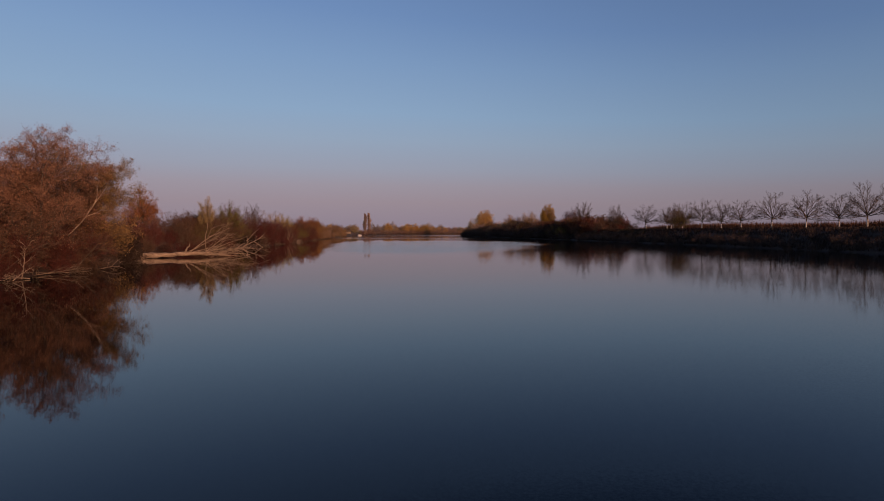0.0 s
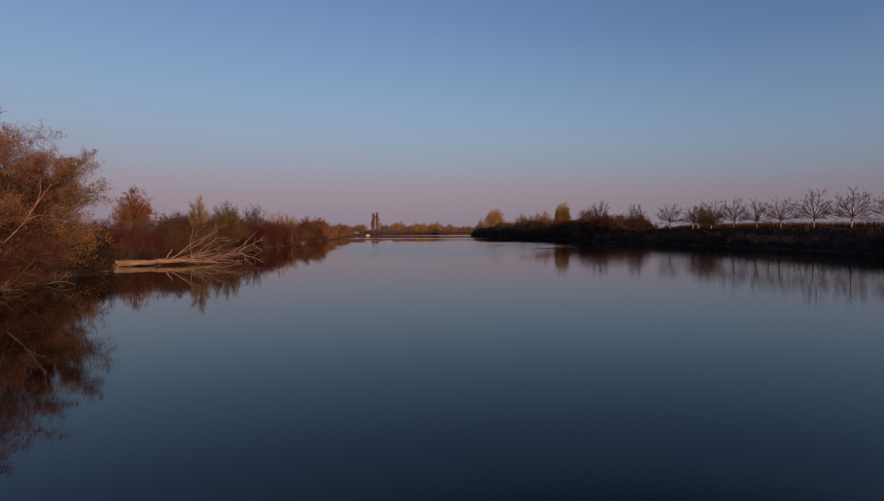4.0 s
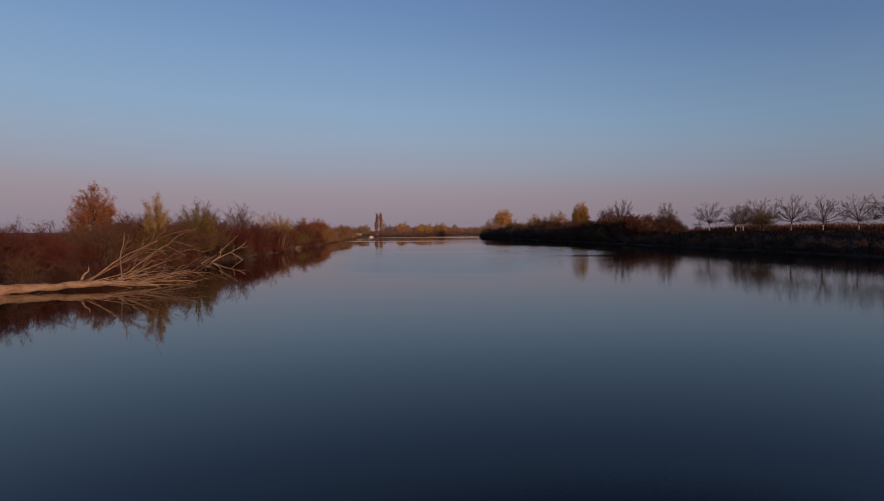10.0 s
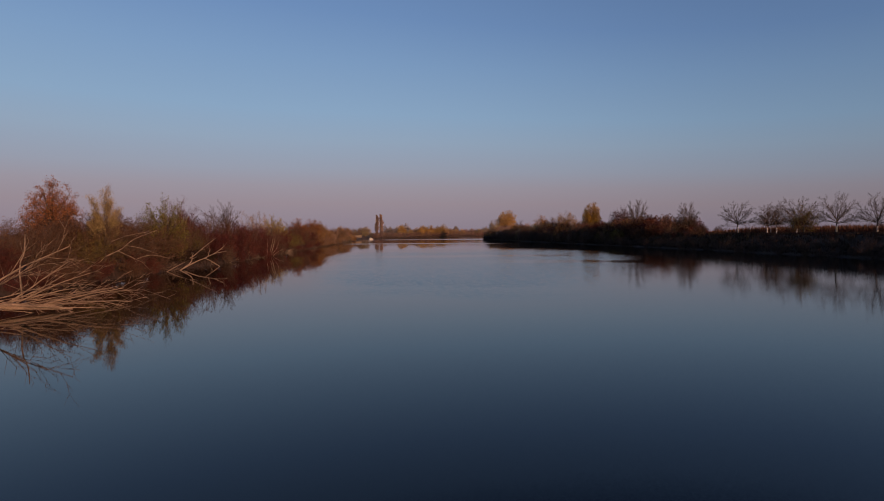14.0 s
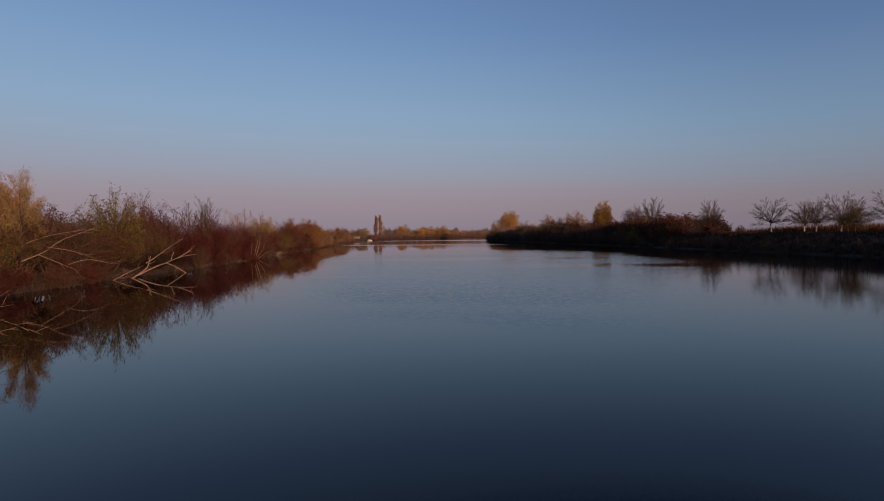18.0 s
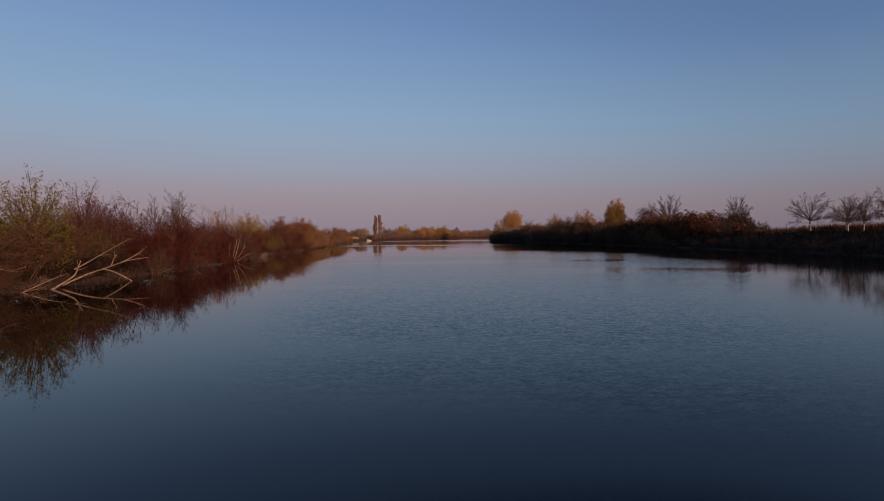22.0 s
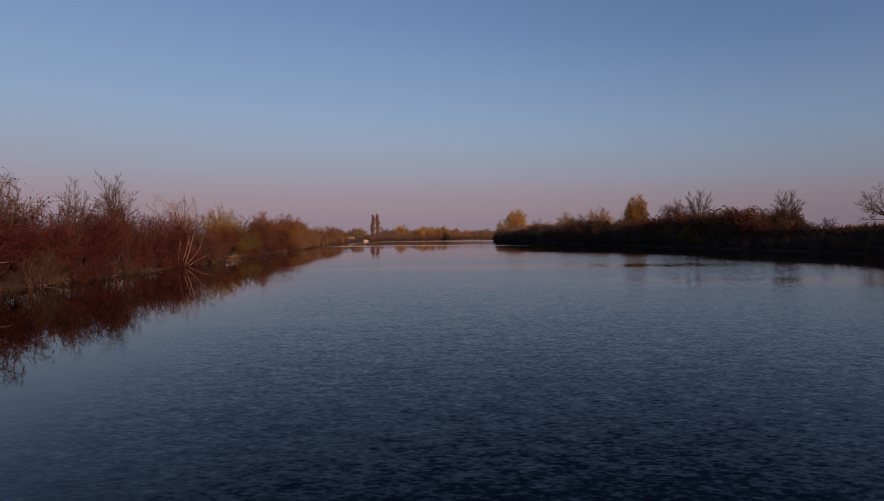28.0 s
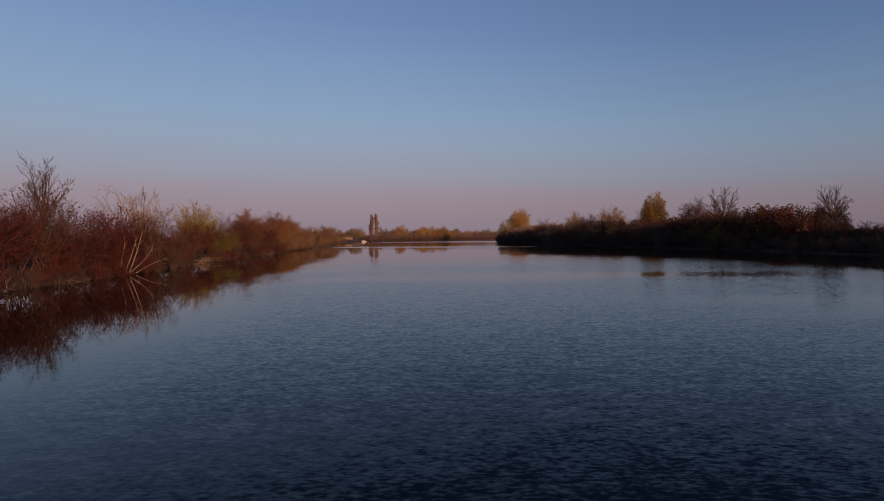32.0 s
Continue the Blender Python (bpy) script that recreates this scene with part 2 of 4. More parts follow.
M = {
    "rust": leaf_material("rust_leaves", [(0.050, 0.016, 0.012), (0.083, 0.025, 0.017), (0.125, 0.039, 0.026), (0.065, 0.021, 0.015)]),
    "russet": leaf_material("russet_willow_leaves", [(0.12, 0.064, 0.044), (0.185, 0.097, 0.063), (0.27, 0.150, 0.092), (0.15, 0.079, 0.052)]),
    # the hollow's shade is put into this leaf colour
    "umber": leaf_material("hollow_shade_leaves", [(0.018, 0.012, 0.010), (0.03, 0.02, 0.016), (0.045, 0.029, 0.022)], 0.75, 0.1),
    "wine": leaf_material("wine_red_leaves", [(0.038, 0.010, 0.009), (0.063, 0.014, 0.013), (0.105, 0.018, 0.018), (0.049, 0.013, 0.011)]),
    "brown": leaf_material("brown_leaves", [(0.057, 0.029, 0.019), (0.10, 0.051, 0.029), (0.155, 0.081, 0.044), (0.078, 0.040, 0.024)]),
    "ochre": leaf_material("ochre_leaves", [(0.17, 0.09, 0.028), (0.27, 0.145, 0.04), (0.36, 0.20, 0.055), (0.20, 0.115, 0.035)]),
    "olive": leaf_material("olive_leaves", [(0.075, 0.062, 0.02), (0.13, 0.105, 0.03), (0.20, 0.155, 0.04), (0.11, 0.085, 0.025)]),
    "sallow": leaf_material("olive_sallow_leaves", [(0.085, 0.082, 0.022), (0.14, 0.128, 0.030), (0.22, 0.19, 0.042), (0.11, 0.105, 0.026)]),
    "yellowgreen": leaf_material("yellow_green_leaves", [(0.17, 0.14, 0.028), (0.28, 0.21, 0.038), (0.40, 0.29, 0.05), (0.21, 0.18, 0.032)]),
    "gold": leaf_material("gold_leaves", [(0.30, 0.17, 0.025), (0.42, 0.25, 0.035), (0.50, 0.32, 0.06), (0.34, 0.19, 0.03)]),
    "pale": leaf_material("pale_willow_leaves", [(0.16, 0.12, 0.05), (0.24, 0.18, 0.075), (0.32, 0.24, 0.11), (0.20, 0.15, 0.06)]),
    "willow": leaf_material("ochre_willow_leaves", [(0.18, 0.108, 0.04), (0.28, 0.175, 0.06), (0.38, 0.24, 0.085), (0.22, 0.136, 0.048)]),
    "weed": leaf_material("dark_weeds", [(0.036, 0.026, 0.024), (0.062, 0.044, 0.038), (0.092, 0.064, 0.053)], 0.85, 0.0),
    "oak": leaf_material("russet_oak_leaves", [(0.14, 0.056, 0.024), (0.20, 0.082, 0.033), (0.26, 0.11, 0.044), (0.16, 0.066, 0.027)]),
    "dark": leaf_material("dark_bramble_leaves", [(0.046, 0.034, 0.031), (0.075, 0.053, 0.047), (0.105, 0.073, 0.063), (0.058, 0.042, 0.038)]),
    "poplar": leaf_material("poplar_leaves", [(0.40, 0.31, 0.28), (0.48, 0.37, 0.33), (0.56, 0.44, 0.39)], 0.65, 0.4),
    # distant leaves: paled and greyed, so that air haze sits in their colour
    "farochre": leaf_material("hazy_ochre_leaves", [(0.32, 0.22, 0.12), (0.42, 0.285, 0.15), (0.50, 0.345, 0.18)], 0.65, 0.4),
    "fargold": leaf_material("hazy_gold_leaves", [(0.42, 0.27, 0.09), (0.52, 0.34, 0.12), (0.60, 0.41, 0.16)], 0.65, 0.4),
    "farbrown": leaf_material("hazy_brown_leaves", [(0.26, 0.18, 0.15), (0.34, 0.235, 0.19), (0.42, 0.29, 0.235)], 0.65, 0.4),
    "farolive": leaf_material("hazy_olive_leaves", [(0.25, 0.205, 0.13), (0.33, 0.265, 0.16), (0.40, 0.325, 0.19)], 0.65, 0.4),
    "haze": leaf_material("hazy_wood_leaves", [(0.24, 0.21, 0.20), (0.28, 0.245, 0.225), (0.32, 0.28, 0.25)]),
    "redtwig": leaf_material("red_twigs", [(0.065, 0.023, 0.020), (0.10, 0.032, 0.028), (0.13, 0.046, 0.038)], 0.8, 0.0),
    "twig": leaf_material("twigs", [(0.06, 0.04, 0.03), (0.09, 0.06, 0.042), (0.13, 0.085, 0.06)], 0.8, 0.0),
    "darktwig": leaf_material("dark_twigs", [(0.035, 0.024, 0.02), (0.055, 0.036, 0.029), (0.08, 0.052, 0.04)], 0.8, 0.0),
    "paletwig": leaf_material("pale_twigs", [(0.16, 0.12, 0.085), (0.22, 0.165, 0.115), (0.28, 0.21, 0.15)], 0.8, 0.0),
    "bark": noise_material("bark", (0.06, 0.045, 0.035), (0.14, 0.105, 0.08), 3.0, 0.9, bump=0.6, stretch=(1, 1, 0.25)),
    "redbark": noise_material("red_bark", (0.05, 0.027, 0.024), (0.10, 0.056, 0.047), 3.0, 0.9, bump=0.5, stretch=(1, 1, 0.25)),
    "whitebark": noise_material("limewashed_bark", (0.35, 0.32, 0.28), (0.62, 0.58, 0.52), 2.5, 0.85, bump=0.4, stretch=(1, 1, 0.4)),
    "deadwood": noise_material("bleached_wood", (0.13, 0.095, 0.07), (0.38, 0.29, 0.215), 2.6, 0.85, bump=1.0, c3=(0.52, 0.42, 0.32), stretch=(0.5, 1.6, 1.6)),
    "greywood": noise_material("grey_dead_wood", (0.10, 0.075, 0.055), (0.22, 0.165, 0.12), 2.2, 0.85, bump=0.6),
    "mud": noise_material("bank_earth", (0.045, 0.032, 0.026), (0.09, 0.064, 0.05), 0.35, 0.9, bump=0.5),
    "straw": leaf_material("dry_grass", [(0.06, 0.042, 0.025), (0.10, 0.07, 0.04), (0.15, 0.105, 0.06)], 0.8, 0.15),
    "corn": leaf_material("dry_maize", [(0.085, 0.042, 0.027), (0.13, 0.064, 0.04), (0.17, 0.088, 0.054)], 0.8, 0.2),
    "post": noise_material("weathered_post", (0.07, 0.055, 0.042), (0.13, 0.105, 0.085), 4.0, 0.85),
    "thatch": noise_material("old_roof", (0.07, 0.05, 0.035), (0.14, 0.10, 0.07), 2.0, 0.9),
    "plank": noise_material("grey_planks", (0.13, 0.10, 0.075), (0.25, 0.2, 0.15), 2.0, 0.85, stretch=(0.3, 2, 2)),
    "white": noise_material("white_paint", (0.42, 0.40, 0.38), (0.6, 0.58, 0.56), 1.5, 0.5, bump=0.05),
    "glass": noise_material("dark_window", (0.02, 0.022, 0.025), (0.03, 0.032, 0.036), 1.0, 0.12, bump=0.0),
}


def water_material():
    m, n, l, b = nodes_of("river_water")
    b.inputs["Base Color"].default_value = (0.0015, 0.003, 0.004, 1)
    b.inputs["Roughness"].default_value = 0.03
    b.inputs["IOR"].default_value = 1.333
    geo, sep = n.new("ShaderNodeNewGeometry"), n.new("ShaderNodeSeparateXYZ")
    l.new(geo.outputs["Position"], sep.inputs[0])

    def math_node(op, a, c, d=None):
        k = n.new("ShaderNodeMath")
        k.operation = op
        for i, v in enumerate((a, c, d)):
            if v is None:
                continue
            if isinstance(v, (int, float)):
                k.inputs[i].default_value = v
            else:
                l.new(v, k.inputs[i])
        return k.outputs[0]

    def smooth(v, lo, hi):
        k = n.new("ShaderNodeMapRange")
        k.interpolation_type = "SMOOTHSTEP"
        k.inputs["From Min"].default_value, k.inputs["From Max"].default_value = lo, hi
        l.new(v, k.inputs["Value"])
        return k.outputs[0]

    def tex(scale, stretch, detail, turn=0.0):
        mp, t = n.new("ShaderNodeMapping"), n.new("ShaderNodeTexNoise")
        mp.inputs["Scale"].default_value = stretch
        mp.inputs["Rotation"].default_value = (0, 0, radians(turn))
        t.inputs["Scale"].default_value, t.inputs["Detail"].default_value = scale, detail
        l.new(geo.outputs["Position"], mp.inputs["Vector"])
        l.new(mp.outputs[0], t.inputs["Vector"])
        return t.outputs[0]

    # where the breeze ruffles the water: a field down the middle of the river, uneven at its edges
    big = tex(0.028, (1.0, 1.6, 1), 3)
    wob = math_node("MULTIPLY_ADD", big, 30.0, -15.0)
    y2 = math_node("ADD", sep.outputs["Y"], wob)
    x2 = math_node("MULTIPLY_ADD", wob, 0.35, sep.outputs["X"])
    near = smooth(y2, 60.0, 69.0)
    far = smooth(y2, 172.0, 128.0)
    shy = math_node("MINIMUM", math_node("MULTIPLY_ADD", sep.outputs["Y"], 0.2, -25.0), 0.0)
    left = smooth(math_node("ADD", x2, shy), -28.0, -21.0)
    slant = math_node("MINIMUM", math_node("MULTIPLY_ADD", sep.outputs["Y"], 0.45, -50.4), 3.0)
    right = smooth(math_node("SUBTRACT", x2, slant), 28.0, 15.0)
    mask = math_node("MULTIPLY", math_node("MULTIPLY", near, far), math_node("MULTIPLY", left, right))
    patch = smooth(tex(0.055, (0.45, 1.5, 1), 2, 20), 0.30, 0.52)
    mask = math_node("MULTIPLY", mask, math_node("MULTIPLY_ADD", patch, 0.7, 0.3))
    # thin streaks of breeze further up the river
    for at, half, lo, hi in ((218.0, 11.0, 0.44, 0.56), (335.0, 42.0, 0.42, 0.52)):
        y3 = math_node("MULTIPLY_ADD", wob, 0.3, sep.outputs["Y"])
        band = math_node("MULTIPLY", smooth(y3, at - half, at), smooth(y3, at + half, at))
        band = math_node("MULTIPLY", band, smooth(tex(0.03, (0.5, 1.2, 1), 2, 8), lo, hi))
        mask = math_node("MAXIMUM", mask, band)

    def slopes(scale, stretch, detail, turn):
        """Two random slopes, from the colours of a noise."""
        mp, t, sp = n.new("ShaderNodeMapping"), n.new("ShaderNodeTexNoise"), n.new("ShaderNodeSeparateColor")
        mp.inputs["Scale"].default_value = stretch
        mp.inputs["Rotation"].default_value = (0, 0, radians(turn))
        t.inputs["Scale"].default_value, t.inputs["Detail"].default_value = scale, detail
        l.new(geo.outputs["Position"], mp.inputs["Vector"])
        l.new(mp.outputs[0], t.inputs["Vector"])
        l.new(t.outputs["Color"], sp.inputs[0])
        return math_node("SUBTRACT", sp.outputs[0], 0.5), math_node("SUBTRACT", sp.outputs[1], 0.5)

    fx, fy = slopes(15.0, (0.55, 1.25, 1), 2, 10)
    mx, my = slopes(4.2, (0.55, 1.3, 1), 2, -9)
    cx, cy = slopes(28.0, (0.9, 1.0, 1), 1, 5)
    side = smooth(sep.outputs["X"], -22.0, 30.0)
    still = math_node("MULTIPLY_ADD", side, 0.055, 0.010)
    sx = math_node("ADD", math_node("MULTIPLY", math_node("MULTIPLY_ADD", mx, 0.55, fx), math_node("MULTIPLY", mask, 0.15)), math_node("MULTIPLY", cx, math_node("MULTIPLY", still, 0.35)))
    # the breeze comes up the river, so that the wavelets' steeper faces turn down it
    chop = math_node("SUBTRACT", math_node("MULTIPLY", math_node("MULTIPLY_ADD", my, 0.5, fy), 0.26), 0.030)
    sy = math_node("ADD", math_node("MULTIPLY", chop, mask), math_node("MULTIPLY", cy, still))
    # wavelets too fine to tell apart
    l.new(math_node("MULTIPLY_ADD", mask, 0.055, 0.012), b.inputs["Roughness"])
    vec, nrm = n.new("ShaderNodeCombineXYZ"), n.new("ShaderNodeVectorMath")
    vec.inputs["Z"].default_value = 1.0
    l.new(sx, vec.inputs["X"])
    l.new(sy, vec.inputs["Y"])
    nrm.operation = "NORMALIZE"
    l.new(vec.outputs[0], nrm.inputs[0])
    l.new(nrm.outputs[0], b.inputs["Normal"])
    return m


M["water"] = water_material()


# ---------------------------------------------------------------- mesh helpers
def mesh_of(name, verts, faces, material, smooth=False):
    me = bpy.data.meshes.new(name)
    me.from_pydata(verts, [], faces)
    me.materials.append(material)
    if smooth:
        me.polygons.foreach_set("use_smooth", [True] * len(me.polygons))
    me.update()
    return me


def part(name, data, parent, label="", place=None):
    ob = new(name, data)
    ob.parent = parent
    if place is not None:
        ob.matrix_basis = place
    if label:
        ob["label"] = label
    return ob


def bm_part(name, bm, material, parent, label="", place=None):
    me = bpy.data.meshes.new(name)
    bm.to_mesh(me)
    bm.free()
    me.materials.append(material)
    return part(name, me, parent, label, place)


def empty(name, m, label, category, group="", kind=""):
    ob = new(name)
    ob.empty_display_size = 0.3
    ob.matrix_basis = m
    return tagged(ob, label, category, group, kind)


def tube_mesh(name, lines, sides, material, smooth=True):
    """Tapered tubes along lines of (points, radii)."""
    verts, faces, base = [], [], 0
    turn = np.linspace(0, 2 * np.pi, sides, endpoint=False)
    cs, sn = np.cos(turn)[:, None], np.sin(turn)[:, None]
    for pts, rad in lines:
        pts = np.asarray(pts, float)
        k = len(pts)
        tan = np.gradient(pts, axis=0)
        tan /= np.linalg.norm(tan, axis=1)[:, None] + 1e-9
        ref = np.array([1.0, 0, 0]) if abs(tan[0, 0]) < 0.8 else np.array([0, 1.0, 0])
        for i in range(k):
            u = np.cross(tan[i], ref)
            u /= np.linalg.norm(u) + 1e-9
            v = np.cross(tan[i], u)
            verts.append(pts[i] + rad[i] * (cs * u + sn * v))
        for i in range(k - 1):
            a, b = base + i * sides, base + (i + 1) * sides
            for j in range(sides):
                jj = (j + 1) % sides
                faces.append((a + j, a + jj, b + jj, b + j))
        faces.append(tuple(base + j for j in reversed(range(sides))))
        faces.append(tuple(base + (k - 1) * sides + j for j in range(sides)))
        base += k * sides
    return mesh_of(name, np.concatenate(verts).tolist(), faces, material, smooth)


def leaf_mesh(name, centres, size, rng, material, long=1.6, hang=0.0):
    """Small pointed leaves, one island each."""
    c = np.asarray(centres, float)
    k = len(c)
    a = rng.normal(size=(k, 3))
    a[:, 2] -= hang
    a /= np.linalg.norm(a, axis=1)[:, None]
    b = np.cross(a, rng.normal(size=(k, 3)))
    b /= np.linalg.norm(b, axis=1)[:, None] + 1e-9
    s = size * rng.uniform(0.6, 1.35, (k, 1))
    v = np.stack([c - a * s * long / 2 - b * s * 0.28, c - a * s * long / 2 + b * s * 0.42, c + a * s * long / 2], 1).reshape(-1, 3)
    return mesh_of(name, v.tolist(), np.arange(3 * k).reshape(-1, 3).tolist(), material)


def wander(rng, p, d, length, steps, wig, rise):
    pts, p, d = [np.array(p, float)], np.array(p, float), np.array(d, float)
    for _ in range(steps):
        d = d + rng.normal(size=3) * wig + np.array([0, 0, rise])
        d /= np.linalg.norm(d)
        p = p + d * length / steps
        pts.append(p)
    return np.array(pts), d


def grow(rng, p, d, length, radius, depth, s, out, tag):
    """Branch by branch: s holds lists by depth. A branch at depth s["split"] and all that it bears carry one tag."""
    last = depth == len(s["n"])
    steps = 1 if last else s.get("steps", (5, 3))[min(depth, 1)]
    pts, end = wander(rng, p, d, length, steps, s["wig"][depth], s["rise"][depth])
    if depth == s["split"]:
        tag = len(out)
    out.append((depth, tag, pts, np.linspace(radius, radius * s["taper"], len(pts))))
    if last:
        return
    count = s["n"][depth]
    count = int(count) + (rng.random() < count - int(count))
    spin = rng.uniform(0, 6.28)
    for k in range(count):
        f = s["start"][depth] + (1 - s["start"][depth]) * (k + rng.uniform(0.2, 1.0)) / count
        f = min(f, 1.0)
        x = f * (len(pts) - 1)
        i = min(int(x), len(pts) - 2)
        q = pts[i] + (pts[i + 1] - pts[i]) * (x - i)
        t = pts[i + 1] - pts[i]
        t /= np.linalg.norm(t)
        u = np.cross(t, [0.3, 0.5, 0.81])
        u /= np.linalg.norm(u) + 1e-9
        v = np.cross(t, u)
        spin += 2.4 + rng.normal() * 0.3
        ang = radians(s["ang"][depth] * rng.uniform(0.6, 1.35)) * (1.2 - s.get("apex", 0.0) * f if depth == 0 else 1.0)
        nd = t * math.cos(ang) + (u * math.cos(spin) + v * math.sin(spin)) * math.sin(ang)
        nl = length * s["len"][depth] * rng.uniform(0.7, 1.2) * (1.15 - s.get("short", 0.45) * f)
        r = max(radius * (1 - (1 - s["taper"]) * f) * s["rad"], s["rmin"])
        grow(rng, q, nd, nl, r, depth + 1, s, out, tag)


def dome(rng, p, d, length, radius, s, out):
    """A trunk that ends in a rounded head: limbs fan out from its upper part and reach an egg-shaped outline."""
    count, lo, hi, wide, high = s["dome"]
    pts, _ = wander(rng, p, d, length, 4, s["wig"][0], 0.0)
    out.append((0, -1, pts, np.linspace(radius, radius * 0.6, 5)))
    a, b = math.cos(radians(lo)), math.cos(radians(hi))
    for k in range(count):
        f = (k + 0.5) / count
        c = a + (b - a) * f
        sn, az = math.sqrt(max(0.0, 1 - c * c)), k * 2.4 + rng.normal() * 0.25
        x = (1 - s.get("low", 0.35) * f * rng.uniform(0.5, 1.0)) * 4
        i = min(int(x), 3)
        q = pts[i] + (pts[i + 1] - pts[i]) * (x - i)
        reach = s.get("inner", 0.8) / math.sqrt((sn / wide) ** 2 + (c / high) ** 2) * rng.uniform(0.88, 1.08)
        grow(rng, q, (sn * math.cos(az), sn * math.sin(az), c), reach, radius * 0.45, 1, s, out, -1)


def crown_fill(rng, count, outline, start, seed):
    """Places for leaves in billowing clumps through the outer half of an egg-shaped crown, with gaps between them."""
    wide, high = outline[3:]
    top = np.array(start[0]) + np.array(start[1]) * start[2] * 0.9
    places = []
    while len(places) < count:
        d = rng.normal(size=3)
        d /= np.linalg.norm(d)
        if d[2] < -0.72:
            continue
        reach = 1 / math.sqrt((d[0] ** 2 + d[1] ** 2) / wide ** 2 + d[2] ** 2 / (high if d[2] > 0 else 0.6 * high) ** 2)
        reach *= 0.96 + 0.26 * noise.noise(Vector(d * 2.3) + Vector((seed, 0, 0)))
        p = d * reach * rng.uniform(0.25, 1.0) ** 0.45
        if noise.noise(Vector(p * 0.9) + Vector((0, seed, 0))) > -0.16:
            places.append(top + p)
    return np.array(places) + rng.normal(size=(count, 3)) * 0.08


def plant_parts(seed, s, starts):
    """starts: rows of place, direction, length, radius. Returns all branches and the leaves' places."""
    rng = np.random.default_rng(seed)
    out = []
    for p, d, length, r in starts:
        if "dome" in s:
            dome(rng, p, d, length, r, s, out)
        else:
            grow(rng, p, d, length, r, 0, s, out, -1)
    leaves = []
    if "fill" in s:
        leaves.append(crown_fill(rng, s["fill"], s["dome"], starts[0], seed))
    for depth, _, pts, _ in out:
        if depth not in s.get("leafy", (len(s["n"]),)):
            continue
        k = s.get("leaves", 0)
        k = int(k) + (rng.random() < k - int(k))
        f = rng.uniform(0.05, 1.1, k) * (len(pts) - 1)
        i = np.minimum(f.astype(int), len(pts) - 2)
        leaves.append(pts[i] + (pts[i + 1] - pts[i]) * (f - i)[:, None] + rng.normal(size=(k, 3)) * s.get("fuzz", 0.08))
    return rng, out, (np.concatenate(leaves) if leaves else np.zeros((0, 3)))


def twig_mesh(name, lines, material):
    """Thin three-sided spikes, one per twig."""
    a = np.array([p[0] for p, _ in lines])
    b = np.array([p[-1] for p, _ in lines])
    r = np.array([q[0] for _, q in lines])[:, None]
    t = b - a
    t /= np.linalg.norm(t, axis=1)[:, None] + 1e-9
    u = np.cross(t, [0.31, 0.52, 0.79])
    u /= np.linalg.norm(u, axis=1)[:, None] + 1e-9
    w = np.cross(t, u)
    v = np.stack([a + u * r, a + (-0.5 * u + 0.87 * w) * r, a + (-0.5 * u - 0.87 * w) * r, b], 1).reshape(-1, 3)
    i = np.arange(len(a))[:, None] * 4
    return mesh_of(name, v.tolist(), np.concatenate([i + [0, 1, 3], i + [1, 2, 3], i + [2, 0, 3]], 0).tolist(), material)


def make_plant(name, seed, s, starts, wood, twig, leaf, leaf_size, label, category, hang=0.0, long=1.6, leaf_name="crown", low_bark=None, each=True):
    """One plant at the origin: trunk, limbs or stems one by one, fine twigs and crown as parts under an empty."""
    rng, out, leaves = plant_parts(seed, s, starts)
    top = empty(name, Matrix(), label, category)
    last = len(s["n"])
    if s["split"] == 1:
        stems = [(p, r) for d, _, p, r in out if d == 0]
        for line in stems:
            part("trunk", tube_mesh("trunk", [line], 8, wood), top)
            if low_bark:
                q, r = line
                sleeve = [(np.array([q[0], q[1], q[2], q[2] + (q[3] - q[2]) * 0.5]), np.array([r[0], r[1], r[2], r[2]]) * 1.06)]
                part("limewash", tube_mesh("limewash", sleeve, 8, low_bark), top, "white limewash on the lower trunk")
    word = "limb" if s["split"] == 1 else "stem"
    if each:
        for d, _, p, r in out:
            if d == s["split"]:
                part(word, tube_mesh(word, [(p, r)], 5, wood), top)
    fine = [(p, r) for d, _, p, r in out if s["split"] + each <= d < last]
    if fine:
        ob = part("branchwood", tube_mesh("branchwood", fine, 4 if each else 3, wood), top)
        ob["kind"] = "stuff"
    ob = part("brushwood", twig_mesh("brushwood", [(p, r) for d, _, p, r in out if d == last], twig), top)
    ob["kind"] = "stuff"
    if len(leaves):
        ob = part(leaf_name, leaf_mesh(leaf_name, leaves, leaf_size, rng, leaf, long, hang), top)
        ob["kind"] = "stuff"
    return top


def fan(rng, count, lean_lo, lean_hi, length, radius, spread=0.3):
    rows = []
    for k in range(count):
        az, ln = k * 2.4 + rng.normal() * 0.4, radians(rng.uniform(lean_lo, lean_hi))
        d = (math.sin(ln) * math.cos(az), math.sin(ln) * math.sin(az), math.cos(ln))
        rows.append(((rng.normal() * spread, rng.normal() * spread, -0.1), d, length * rng.uniform(0.65, 1.1), radius * rng.uniform(0.6, 1.2)))
    return rows


